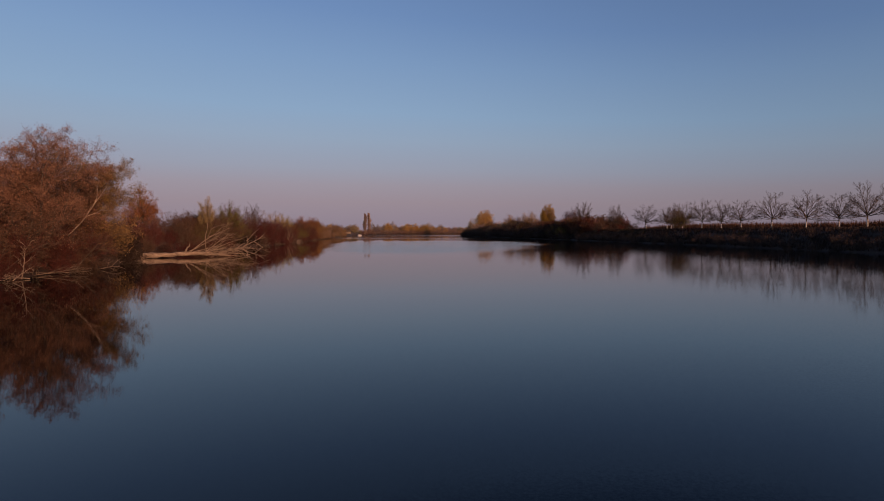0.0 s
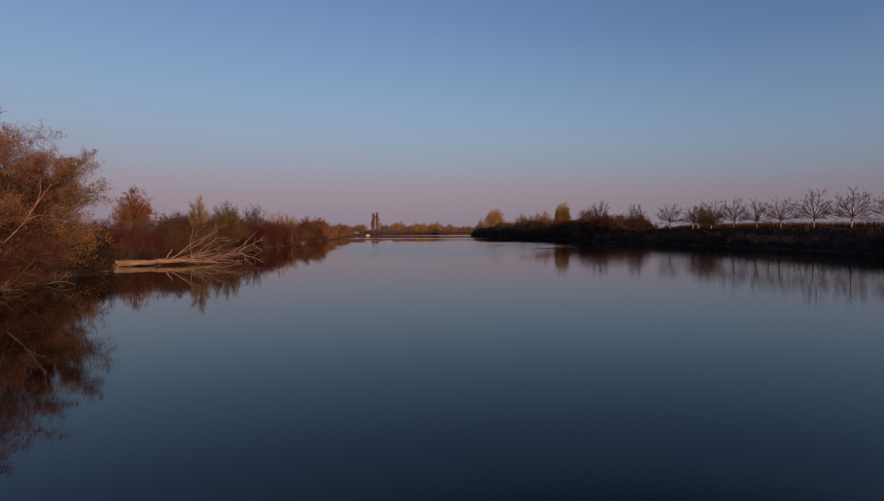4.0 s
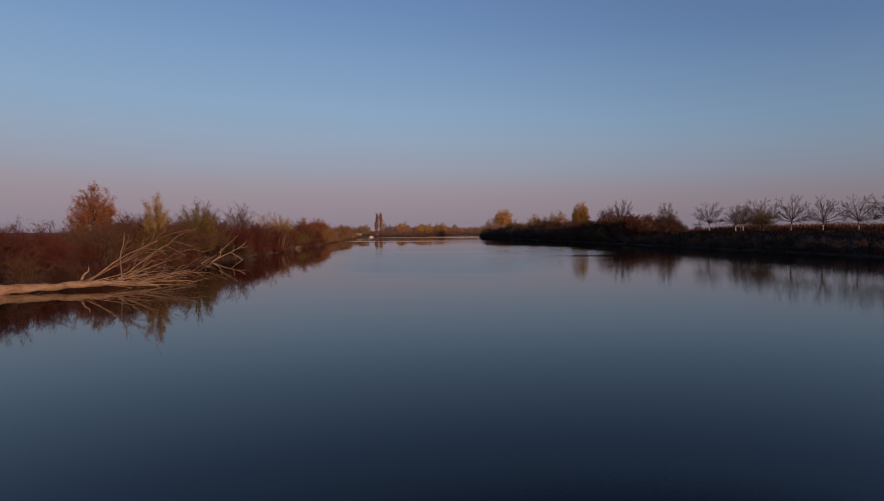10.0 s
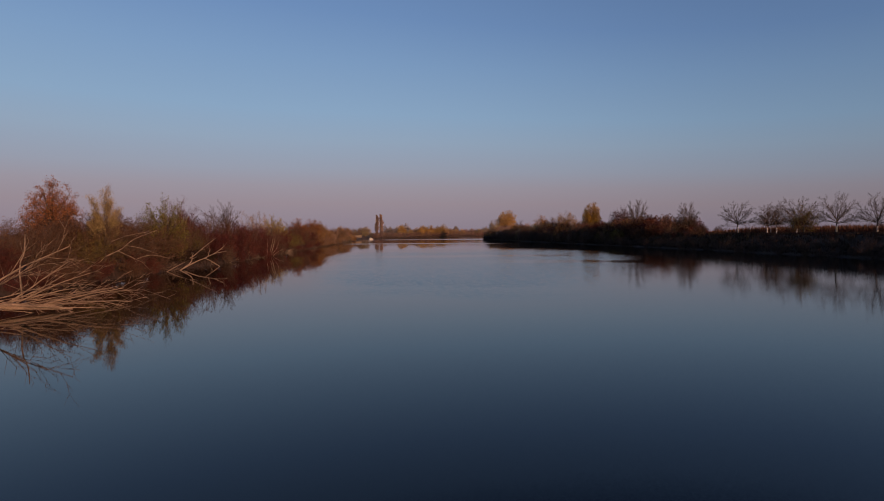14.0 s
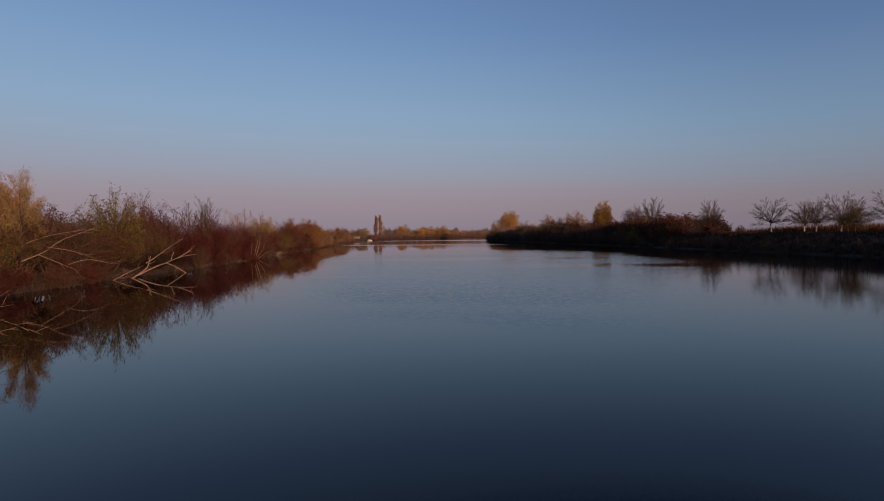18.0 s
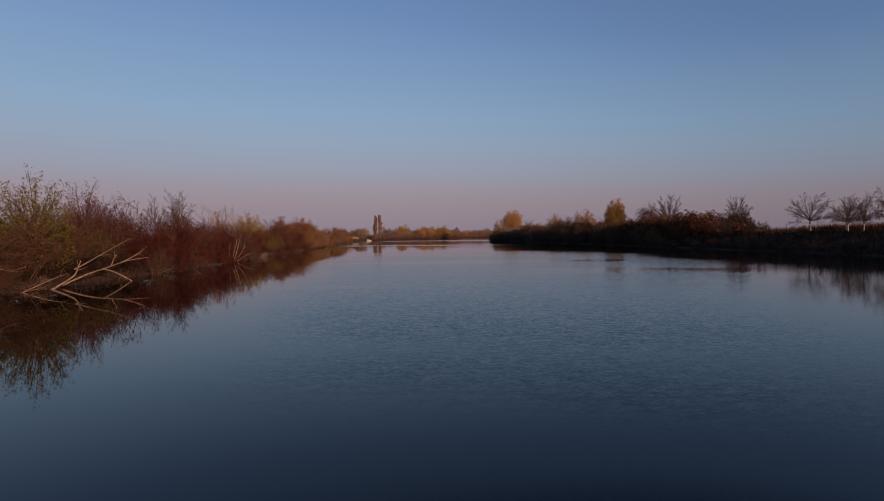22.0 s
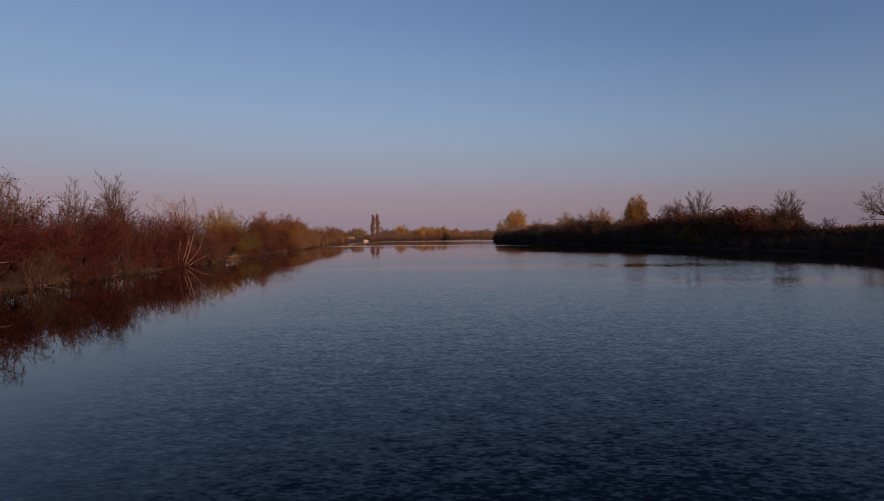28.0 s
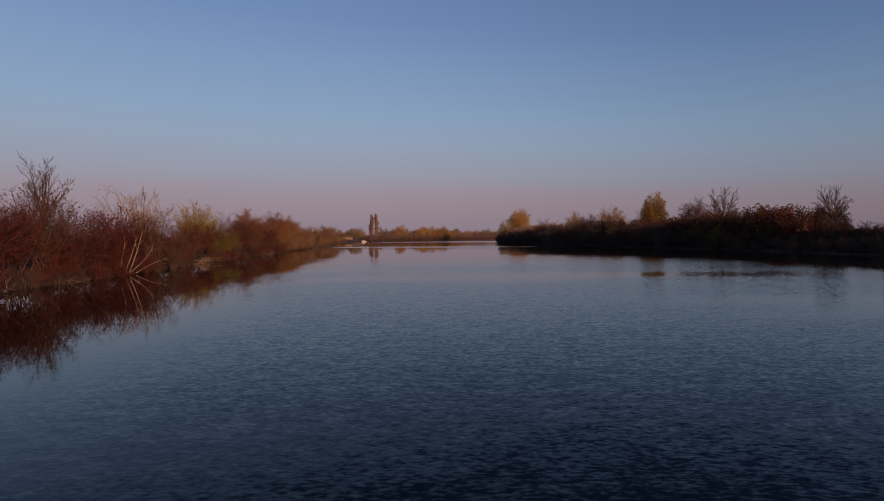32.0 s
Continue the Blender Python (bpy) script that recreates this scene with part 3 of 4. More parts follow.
# ---------------------------------------------------------------- river plan
LEFT_Y = [-400, -60, 0, 28, 47, 57, 72, 87, 105, 124, 146, 175, 220, 260, 310, 350, 400, 450, 500, 560, 640, 800, 1200, 2500]
LEFT_X = [-60, -25, -24, -25.5, -28.5, -32.6, -34, -34.6, -35, -36.7, -39, -42, -47, -51.5, -56, -55.5, -46, -30, -4, 25, 55, 120, 310, 900]
RIGHT_Y = [-400, -60, 0, 60, 100, 140, 180, 220, 270, 330, 390, 450, 520, 600, 700, 850, 1200, 2500]
RIGHT_X = [80, 66, 62, 58, 54.5, 48, 41, 32, 22, 14, 18, 34, 62, 100, 155, 240, 430, 1100]


def left_x(y):
    return float(np.interp(y, LEFT_Y, LEFT_X))


def right_x(y):
    return float(np.interp(y, RIGHT_Y, RIGHT_X))


def step(v, a, b):
    v = min(1.0, max(0.0, (v - a) / (b - a)))
    return v * v * (3 - 2 * v)


def ground_z(x, y):
    dl, dr = left_x(y) - x, x - right_x(y)
    bump = 0.12 * noise.noise((x * 0.25, y * 0.25, 0)) + 0.25 * noise.noise((x * 0.04, y * 0.04, 3))
    if dl > -6 and dl > dr:
        return -1.6 + 1.75 * step(dl, -4.5, 1.2) + 0.55 * step(dl, 0.0, 2.2) + 0.6 * step(dl, 1.5, 9) + bump * step(dl, 1.5, 5)
    if dr > -6:
        return -1.6 + 1.8 * step(dr, -4.5, 0.6) + (3.0 - 1.8 * step(y, 165, 225)) * step(dr, 0.0, 8) + bump * step(dr, 1, 5)
    return -1.6


def build_ground():
    ys = [-1500, -900, -500, -250, -120, -60] + list(range(-30, 240, 2)) + list(range(240, 560, 5)) + [570, 600, 640, 700, 800, 1000, 1300, 1700, 2500, 4500]
    land = [4000, 2500, 1500, 900, 500, 300, 180, 110, 70, 45, 30, 22, 17, 13, 10.5, 8.5, 7, 5.8, 4.8, 4, 3.2, 2.5, 1.9, 1.4, 1, 0.6, 0.3, 0, -0.3, -0.6, -1, -1.5, -2.2, -3.2, -4.6, -6]
    verts = []
    for y in ys:
        a, b = left_x(y), right_x(y)
        row = [a - d for d in land] + [a + 6 + (b - a - 12) * f for f in (0.2, 0.4, 0.6, 0.8)] + [b + d for d in reversed(land)]
        verts += [(x, y, ground_z(x, y)) for x in row]
    w = 2 * len(land) + 4
    faces = [(j * w + i, j * w + i + 1, (j + 1) * w + i + 1, (j + 1) * w + i) for j in range(len(ys) - 1) for i in range(w - 1)]
    tagged(new("ground", mesh_of("ground", verts, faces, M["mud"], True)), "dark earth banks and river bed with fallen leaves", "ground", kind="structure")
    wx, wy = (-900, 1300), (-900, 2600)
    tagged(new("water", mesh_of("water", [(wx[0], wy[0], 0), (wx[1], wy[0], 0), (wx[1], wy[1], 0), (wx[0], wy[1], 0)], [(0, 1, 2, 3)], M["water"])),
           "calm blue river water with patches ruffled by a breeze", "river", kind="structure")


build_ground()

# ---------------------------------------------------------------- plants: one of each kind, then copies
rs = np.random.default_rng(7)
BUSH = dict(split=0, n=[7, 11], start=[0.2, 0.1], ang=[38, 42], len=[0.42, 0.55], wig=[0.10, 0.16, 0.2], rise=[0.0, 0.05, 0.08], taper=0.35, rad=0.6, rmin=0.009, leaves=5.8, fuzz=0.10, leafy=(1, 2))
FARBUSH = dict(BUSH, steps=(2, 1), n=[5, 7], leaves=6.0, fuzz=0.22, rmin=0.018)
BARE = dict(split=1, dome=(17, 4, 88, 4.3, 5.7), n=[0, 8, 6, 5], start=[0, 0.24, 0.15, 0.1], ang=[0, 30, 32, 34], len=[0, 0.46, 0.5, 0.55], wig=[0.03, 0.05, 0.07, 0.08, 0.1], rise=[0, 0.02, 0.01, 0.0, 0.0], short=0.6, steps=(4, 2), taper=0.25, rad=0.40, rmin=0.014)
UPRIGHT = dict(split=1, dome=(13, 3, 40, 2.1, 5.7), n=[0, 8, 6, 4], start=[0, 0.25, 0.2, 0.15], ang=[0, 24, 26, 28], len=[0, 0.42, 0.5, 0.55], wig=[0.02, 0.05, 0.07, 0.08, 0.1], rise=[0, 0.04, 0.04, 0.02, 0.0], short=0.55, steps=(4, 2), taper=0.22, rad=0.42, rmin=0.011, inner=0.82)
ROUND = dict(split=1, dome=(20, 0, 118, 3.1, 4.3), n=[0, 7, 5], start=[0, 0.2, 0.15], ang=[0, 42, 45], len=[0, 0.42, 0.5], wig=[0.04, 0.08, 0.12, 0.15], rise=[0, 0.03, 0.02, 0.0], taper=0.3, rad=0.5, rmin=0.013, leaves=9, fuzz=0.2, steps=(4, 2), leafy=(2, 3), fill=4200)
FARROUND = dict(ROUND, dome=(11, 0, 118, 3.2, 4.6), n=[0, 5, 3], leaves=6, fuzz=0.3, fill=1300)
COLUMN = dict(split=1, n=[44, 5, 3], start=[0.08, 0.2, 0.2], ang=[14, 14, 20], len=[0.17, 0.45, 0.5], wig=[0.02, 0.05, 0.08, 0.1], rise=[0, 0.12, 0.08, 0.05], taper=0.25, rad=0.4, rmin=0.03, short=0.6, leaves=9, fuzz=0.15, leafy=(2, 3))

PROTO = {}


def bush_proto(key, name, seed, height, count, lean, twig, leaf, size, label, **kw):
    """A near form with every stem apart, and a light one for the distance."""
    for far in (False, True):
        s = dict(FARBUSH if far else BUSH)
        s["leaves"] *= kw.get("leaves", 1.0)
        k = 7 if far else count
        PROTO[key + ("_far" if far else "")] = make_plant(
            name, seed, s, fan(np.random.default_rng(seed), k, 3, lean, height * 0.8, 0.035), M["redbark" if twig == "redtwig" else "bark"], M[twig], M[leaf],
            size * (1.05 if far else 0.78), label, "shrub", leaf_name="foliage", each=not far)


def tree_proto(key, name, seed, s, trunk, radius, twig, leaf, size, label, wood="bark", low=None, **kw):
    PROTO[key] = make_plant(name, seed, s, [((0, 0, -0.2), (0, 0, 1), trunk, radius)], M[wood], M[twig], M[leaf] if leaf else None, size, label, "tree", low_bark=M[low] if low else None, **kw)


bush_proto("rust1", "hawthorn_shrub", 11, 4.2, 14, 50, "redtwig", "rust", 0.063, "dense rust-brown thorn shrub on the river bank", leaves=1.3)
bush_proto("rust2", "hawthorn_shrub", 12, 5.0, 13, 38, "redtwig", "rust", 0.063, "tall rust-red thicket shrub at the water's edge", leaves=1.3)
bush_proto("brown1", "willow_shrub", 13, 4.6, 15, 48, "twig", "brown", 0.074, "brown twiggy willow shrub with withered leaves")
bush_proto("brown2", "willow_shrub", 23, 5.2, 14, 40, "twig", "brown", 0.074, "tall brown willow shrub with thin drooping twigs", leaves=0.7)
bush_proto("wine1", "dogwood_shrub", 14, 3.8, 15, 55, "redtwig", "wine", 0.061, "wine-red dogwood shrub along the bank", leaves=1.3)
bush_proto("wine2", "dogwood_shrub", 24, 4.4, 14, 45, "redtwig", "wine", 0.061, "dark red dogwood thicket sloping to the water", leaves=0.8)
bush_proto("olive1", "sallow_shrub", 15, 4.6, 14, 42, "twig", "olive", 0.08, "olive-brown sallow shrub over the bank")
bush_proto("ochre1", "hazel_shrub", 16, 4.6, 14, 42, "twig", "ochre", 0.085, "yellow-orange autumn shrub by the river")
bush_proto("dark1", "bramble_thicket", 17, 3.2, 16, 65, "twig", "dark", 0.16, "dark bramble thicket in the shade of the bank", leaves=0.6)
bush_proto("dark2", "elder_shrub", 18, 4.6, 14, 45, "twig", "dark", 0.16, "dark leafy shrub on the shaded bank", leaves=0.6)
bush_proto("thin1", "buckthorn_shrub", 19, 4.8, 14, 24, "twig", "rust", 0.09, "bare reddish twig shrub with few leaves", leaves=0.15)
PROTO["pale1"] = make_plant("ash_shrub", 20, dict(BUSH, n=[7, 7], leaves=0.25, rmin=0.014), fan(np.random.default_rng(20), 13, 3, 30, 5.6, 0.07), M["paletwig"], M["paletwig"], M["pale"], 0.1,
                            "pale bare multi-stemmed shrub with bleached stems", "shrub", leaf_name="foliage")
for k in range(3):
    tree_proto(f"walnut{k}", "walnut_tree", 30 + k, BARE, 3.1, 0.14, "darktwig", None, 0, "bare walnut tree with a limewashed trunk on the field's edge", low="whitebark")
tree_proto("upright0", "bare_tree", 40, UPRIGHT, 3.6, 0.14, "darktwig", None, 0, "slender bare grey tree with upright branches")
tree_proto("upright1", "bare_tree", 41, dict(UPRIGHT, dome=(8, 3, 40, 1.7, 4.9)), 3.2, 0.11, "darktwig", None, 0, "small bare tree with fine upright twigs")
tree_proto("roundbare", "bare_tree", 39, dict(UPRIGHT, dome=(30, 3, 84, 3.6, 6.8), n=[0, 9, 6, 5], rise=[0, 0, 0, 0, 0], rmin=0.017), 3.4, 0.15, "darktwig", None, 0, "round bare tree with fine twigs on the bank")
tree_proto("sparse", "birch_tree", 48, dict(UPRIGHT, dome=(14, 2, 60, 1.9, 3.6), n=[0, 8, 6], leaves=12.0, fuzz=0.14, leafy=(2, 3)), 4.2, 0.10, "paletwig", "pale", 0.06, "sparse pale-yellow tree with thin leaves")
tree_proto("shoots", "sallow_tree", 62, dict(ROUND, dome=(44, 0, 66, 2.5, 4.6), fill=5200, n=[0, 6], ang=[0, 20], len=[0, 0.30], start=[0, 0.3], leaves=20, fuzz=0.09, leafy=(1, 2), inner=0.85), 2.8, 0.10, "twig", "sallow", 0.085, "olive-green sallow with tufts of upright leafy shoots")
tree_proto("gold", "aspen_tree", 42, dict(ROUND, dome=(24, 0, 125, 3.1, 4.5), leaves=8, fill=7000), 5.8, 0.2, "twig", "gold", 0.14, "golden-yellow autumn aspen tree")
tree_proto("olivetree", "sallow_tree", 43, ROUND, 3.0, 0.2, "twig", "olive", 0.115, "round olive-green sallow tree turning brown")
tree_proto("ochretree", "field_maple", 44, dict(ROUND, dome=(20, 0, 118, 3.3, 4.7)), 3.3, 0.2, "twig", "ochre", 0.115, "ochre-yellow autumn maple by the river")
tree_proto("oak", "oak_tree", 45, dict(ROUND, dome=(30, 0, 110, 3.7, 5.0), leaves=14, fuzz=0.14), 4.4, 0.25, "twig", "oak", 0.10, "russet autumn oak behind the shrubs")
tree_proto("browntree", "alder_tree", 46, dict(ROUND, dome=(20, 0, 105, 3.3, 4.8), n=[0, 8, 8], leaves=3, fill=1200), 3.0, 0.18, "redtwig", "brown", 0.10, "brown half-bare alder tree")
tree_proto("redround", "cherry_tree", 63, dict(ROUND, dome=(22, 0, 100, 3.4, 5.0), n=[0, 8, 7], leaves=3, fill=7500), 3.0, 0.18, "redtwig", "rust", 0.12, "round red-brown tree with dense twigs on the bank")
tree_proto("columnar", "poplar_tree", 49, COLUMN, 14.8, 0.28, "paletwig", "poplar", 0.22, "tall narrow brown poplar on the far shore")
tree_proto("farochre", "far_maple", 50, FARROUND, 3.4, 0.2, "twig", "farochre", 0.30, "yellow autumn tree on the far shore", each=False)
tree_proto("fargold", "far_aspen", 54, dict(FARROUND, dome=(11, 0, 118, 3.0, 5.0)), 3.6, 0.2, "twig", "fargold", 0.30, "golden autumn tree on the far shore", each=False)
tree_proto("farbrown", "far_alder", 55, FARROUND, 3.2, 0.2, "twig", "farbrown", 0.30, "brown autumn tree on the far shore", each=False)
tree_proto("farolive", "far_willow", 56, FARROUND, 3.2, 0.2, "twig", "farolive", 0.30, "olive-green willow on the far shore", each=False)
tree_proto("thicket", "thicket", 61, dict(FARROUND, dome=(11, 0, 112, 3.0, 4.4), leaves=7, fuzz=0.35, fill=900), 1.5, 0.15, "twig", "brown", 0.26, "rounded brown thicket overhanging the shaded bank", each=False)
tree_proto("haze", "distant_tree", 47, dict(FARROUND, dome=(10, 0, 115, 3.8, 6.0), n=[0, 4, 2], leaves=4, fuzz=0.5, fill=500), 3.4, 0.2, "twig", "haze", 0.55, "distant grey-brown tree, haze put into its leaf colour", each=False)


def put(key, x, y, scale=1.0, turn=None, z=None, sx=1.0, group="", label="", leaf=None, lean=0.0):
    m = pose(x, y, ground_z(x, y) - 0.08 if z is None else z, 0, 0, rs.uniform(0, 360) if turn is None else turn) @ pose(0, 0, 0, lean, 0, 0)
    ob = copy_thing(PROTO[key], m)
    ob.scale = (scale * sx, scale * sx, scale)
    if group:
        ob["group"] = group
    if label:
        ob["label"] = label
    if leaf:
        for c in ob.children:
            if c.name.split(".")[0] in ("crown", "foliage"):
                c.material_slots[0].link = "OBJECT"
                c.material_slots[0].material = M[leaf]
    return ob


# ---------------------------------------------------------------- the left bank
GL, GR = "shrubs along the sunny bank", "shrubs along the shaded bank"


def bank_mix(y, row):
    """Kinds of shrub by stretch of the sunny bank, and a measure of their height."""
    if y < 40:
        return ["rust1", "rust2", "brown1"], 1.0
    if y < 57:
        return ["brown1", "dark1", "dark2"], 0.75
    if y < 71:
        return ["rust1", "brown1", "rust2", "wine2"], 0.78
    if y < 98:
        return (["brown1", "brown2", "olive1", "brown2"], (1.12, 1.15, 0.86, 0.8)[row]) if row else (["brown1", "rust1"], 1.1)
    if y < 136:
        return ["wine1", "wine2", "rust1", "thin1", "wine2", "thin1"], 1.2 if row else 1.0
    if y < 178:
        return ["rust1", "rust2", "wine1", "brown1"], 0.92 if y < 163 else 1.2
    if y < 215:
        return ["ochre1", "rust1", "ochre1", "brown1"], 1.25
    return ["brown1", "olive1", "brown2", "rust1"], 1.05


for row, (off, gap, lo, hi) in enumerate([(0.0, 1.9, 0.36, 0.62), (2.3, 2.3, 0.75, 1.0), (5.2, 2.9, 0.95, 1.2), (9.5, 5.0, 1.0, 1.25)]):
    y = 26.0 + row
    while y < (298 if row < 2 else 230 if row == 2 else 165):
        k, tall = bank_mix(y, row)
        far = 1.0 + 0.3 * step(y, 160, 260)
        key = k[rs.integers(len(k))] + ("_far" if y > (150 if row < 2 else 85) or row == 3 else "")
        open_spot = row == 0 and 88 < y < 99 or row < 2 and (51 < y < 61.5 or 137.5 < y < 142 or 153 < y < 159)
        if not (open_spot or row > 1 and (133 < y < 145 or 149 < y < 163)):
            # y 44 to 60: mostly leaves darkened to stand for the hollow's shade
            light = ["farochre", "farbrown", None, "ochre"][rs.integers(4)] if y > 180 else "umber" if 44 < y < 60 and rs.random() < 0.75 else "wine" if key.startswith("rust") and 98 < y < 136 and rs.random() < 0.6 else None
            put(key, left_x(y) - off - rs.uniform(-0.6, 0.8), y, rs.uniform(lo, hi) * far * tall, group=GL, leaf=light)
        y += gap * rs.uniform(0.7, 1.3) * far

# low filler shrubs, shade put into their leaf colour
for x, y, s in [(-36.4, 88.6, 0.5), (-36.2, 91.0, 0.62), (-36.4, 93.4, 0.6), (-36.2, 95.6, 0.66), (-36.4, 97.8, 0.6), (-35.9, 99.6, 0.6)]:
    put("dark1", x, y, s, group=GL, leaf="umber", label="low bramble with shade-dark leaves behind the fallen branch")

# trees of the left bank
put("oak", -60, 104.6, 1.16, sx=0.92)
# those nearest the water get leaves darkened in place of shade
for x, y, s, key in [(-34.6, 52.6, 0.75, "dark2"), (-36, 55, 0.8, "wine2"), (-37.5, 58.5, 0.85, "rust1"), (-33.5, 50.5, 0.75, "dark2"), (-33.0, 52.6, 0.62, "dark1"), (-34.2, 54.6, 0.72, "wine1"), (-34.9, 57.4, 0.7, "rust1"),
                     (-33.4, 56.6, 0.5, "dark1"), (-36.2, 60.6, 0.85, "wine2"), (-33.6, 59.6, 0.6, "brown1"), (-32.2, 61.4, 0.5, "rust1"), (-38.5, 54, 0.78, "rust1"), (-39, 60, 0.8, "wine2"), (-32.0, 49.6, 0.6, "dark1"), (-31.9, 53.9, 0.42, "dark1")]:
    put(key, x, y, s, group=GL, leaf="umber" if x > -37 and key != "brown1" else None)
# shrubs whose leaves carry the hollow's shade in their colour
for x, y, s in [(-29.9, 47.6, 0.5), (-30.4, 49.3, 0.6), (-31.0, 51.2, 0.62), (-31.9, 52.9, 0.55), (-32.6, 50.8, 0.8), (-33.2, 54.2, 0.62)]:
    put("dark2", x, y, s, group=GL, leaf="umber", label="shrub with the hollow's shade put into its leaf colour")
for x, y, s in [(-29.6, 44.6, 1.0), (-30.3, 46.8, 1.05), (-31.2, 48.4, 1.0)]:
    put("ochre1", x, y, s, group=GL, leaf="willow", label="ochre-green willow regrowth hanging to the water")
put("upright0", -44.5, 125, 1.03)
put("upright1", -44.0, 118.5, 1.02, sx=0.9)
put("upright1", -47, 131, 0.75)
for x, y, s, sx in [(-42.5, 104, 1.08, 0.62), (-40.0, 101.0, 0.9, 0.6), (-43.5, 109.5, 0.95, 0.7)]:
    put("browntree", x, y, s, sx=sx, leaf="rust", label="small half-bare tree with a few russet leaves")
put("pale1", -44.6, 138.9, 1.2)
put("pale1", -43.6, 137.0, 0.85)
put("shoots", -47.7, 158.2, 1.04, sx=1.3, leaf="yellowgreen", label="yellow-green autumn tree above the shrubs")
put("shoots", -46.2, 155.0, 0.72, sx=1.4, leaf="yellowgreen", label="low yellow-green autumn tree above the shrubs")
for x, y, s in [(-40.4, 149.6, 0.8), (-41.2, 152.6, 0.95), (-42.8, 154.6, 1.05), (-40.2, 146.8, 0.6)]:
    put("ochre1", x, y, s, group=GL, leaf="sallow", label="olive-green autumn shrub sloping to the water")
put("ochretree", -46.5, 173, 0.95, leaf="oak", label="orange-brown autumn maple by the water")
put("shoots", -37.2, 91, 1.08, sx=1.05)
put("olivetree", -39.2, 86, 0.8, leaf="brown", label="broad brown sallow tree with dead limbs")
for x, y, s in [(-38.0, 81.5, 0.74), (-37.8, 77.0, 0.76)]:
    put("olivetree", x, y, s, leaf="brown", label="broad brown sallow tree with dead limbs")
put("sparse", -35.6, 79.3, 1.06, sx=0.8)
put("sparse", -37.0, 81.5, 0.76, sx=1.05)
put("ochretree", -47, 188, 1.0, leaf="oak", label="orange-brown autumn maple by the water")
put("ochretree", -50, 205, 1.0)

for x, y, s, key in [(-25.6, 28.5, 0.75, "rust1"), (-26.6, 30.4, 0.95, "brown1"), (-26.2, 32.4, 0.8, "rust1"), (-27.2, 34.2, 1.05, "brown2"), (-26.6, 36.3, 0.85, "rust1"), (-27.6, 38.2, 1.0, "brown1"), (-27.6, 40.2, 0.8, "rust2"), (-28.3, 42.2, 0.9, "brown1"),
                     (-29.8, 33.0, 1.1, "rust2"), (-30.6, 38.5, 1.15, "brown2"), (-31.4, 43.0, 1.1, "rust2")]:
    put(key, x, y, s, group=GL, leaf="russet" if key == "brown2" else None)

# the willows by the first shore
W = dict(split=0, n=[9, 8, 7], start=[0.25, 0.18, 0.12], ang=[36, 42, 42], len=[0.5, 0.52, 0.55], wig=[0.08, 0.12, 0.15, 0.18], rise=[0.0, 0.02, -0.02, -0.06], taper=0.3, rad=0.55, rmin=0.010, leaves=25, fuzz=0.12, leafy=(2, 3))
rng = np.random.default_rng(5)
for seed, leaf, length, lean, spot, label in [(51, "russet", 7.6, 25, (-28.5, 36.5), "large rust-brown willow tree leaning over the water"),
                                              (57, "brown", 7.0, 26, (-31.5, 41), "tall brown willow with thin sparse top twigs"),
                                              (52, "willow", 6.9, 23, (-31.9, 46.4), "ochre-green willow tree with hanging twigs"),
                                              (53, "russet", 5.6, 34, (-28.5, 28.5), "rust-brown willow with many stems at the shore")]:
    t = make_plant("willow_tree", seed, W, fan(rng, 6, 4, lean, length, 0.16, 0.5), M["bark"], M["twig"], M[leaf], 0.052, label, "tree", hang=0.8, long=2.0)
    t.matrix_basis = pose(*spot, ground_z(*spot) - 0.1, 0, 0, seed * 40)


# ---------------------------------------------------------------- dead wood along the left shore
def curve_line(points, r0, r1, count, rng, rough=0.0):
    """A smooth line through a few points, with tapering, knobbly radii."""
    p = np.asarray(points, float)
    t = np.linspace(0, len(p) - 1, count)
    out = []
    for x in t:
        i = min(int(x), len(p) - 2)
        f = x - i
        a, b = p[max(i - 1, 0)], p[i]
        c, d = p[i + 1], p[min(i + 2, len(p) - 1)]
        out.append(0.5 * (2 * b + (c - a) * f + (2 * a - 5 * b + 4 * c - d) * f ** 2 + (3 * b - a - 3 * c + d) * f ** 3))
    r = np.linspace(r0, r1, count) * (1 + rng.normal(size=count) * rough)
    return np.array(out), r


DEAD = dict(split=0, n=[4, 4], start=[0.3, 0.25], ang=[24, 32], len=[0.42, 0.45], wig=[0.07, 0.1, 0.14], rise=[-0.02, -0.01, -0.01], taper=0.3, rad=0.55, rmin=0.010)


def dead_limb(name, top, rng, p, d, length, r, s=DEAD, label="", wood="deadwood"):
    out = []
    grow(rng, np.array(p), np.array(d) / np.linalg.norm(d), length, r, 0, s, out, -1)
    part(name, tube_mesh(name, [(q, w) for _, _, q, w in out], 5, M[wood]), top, label)


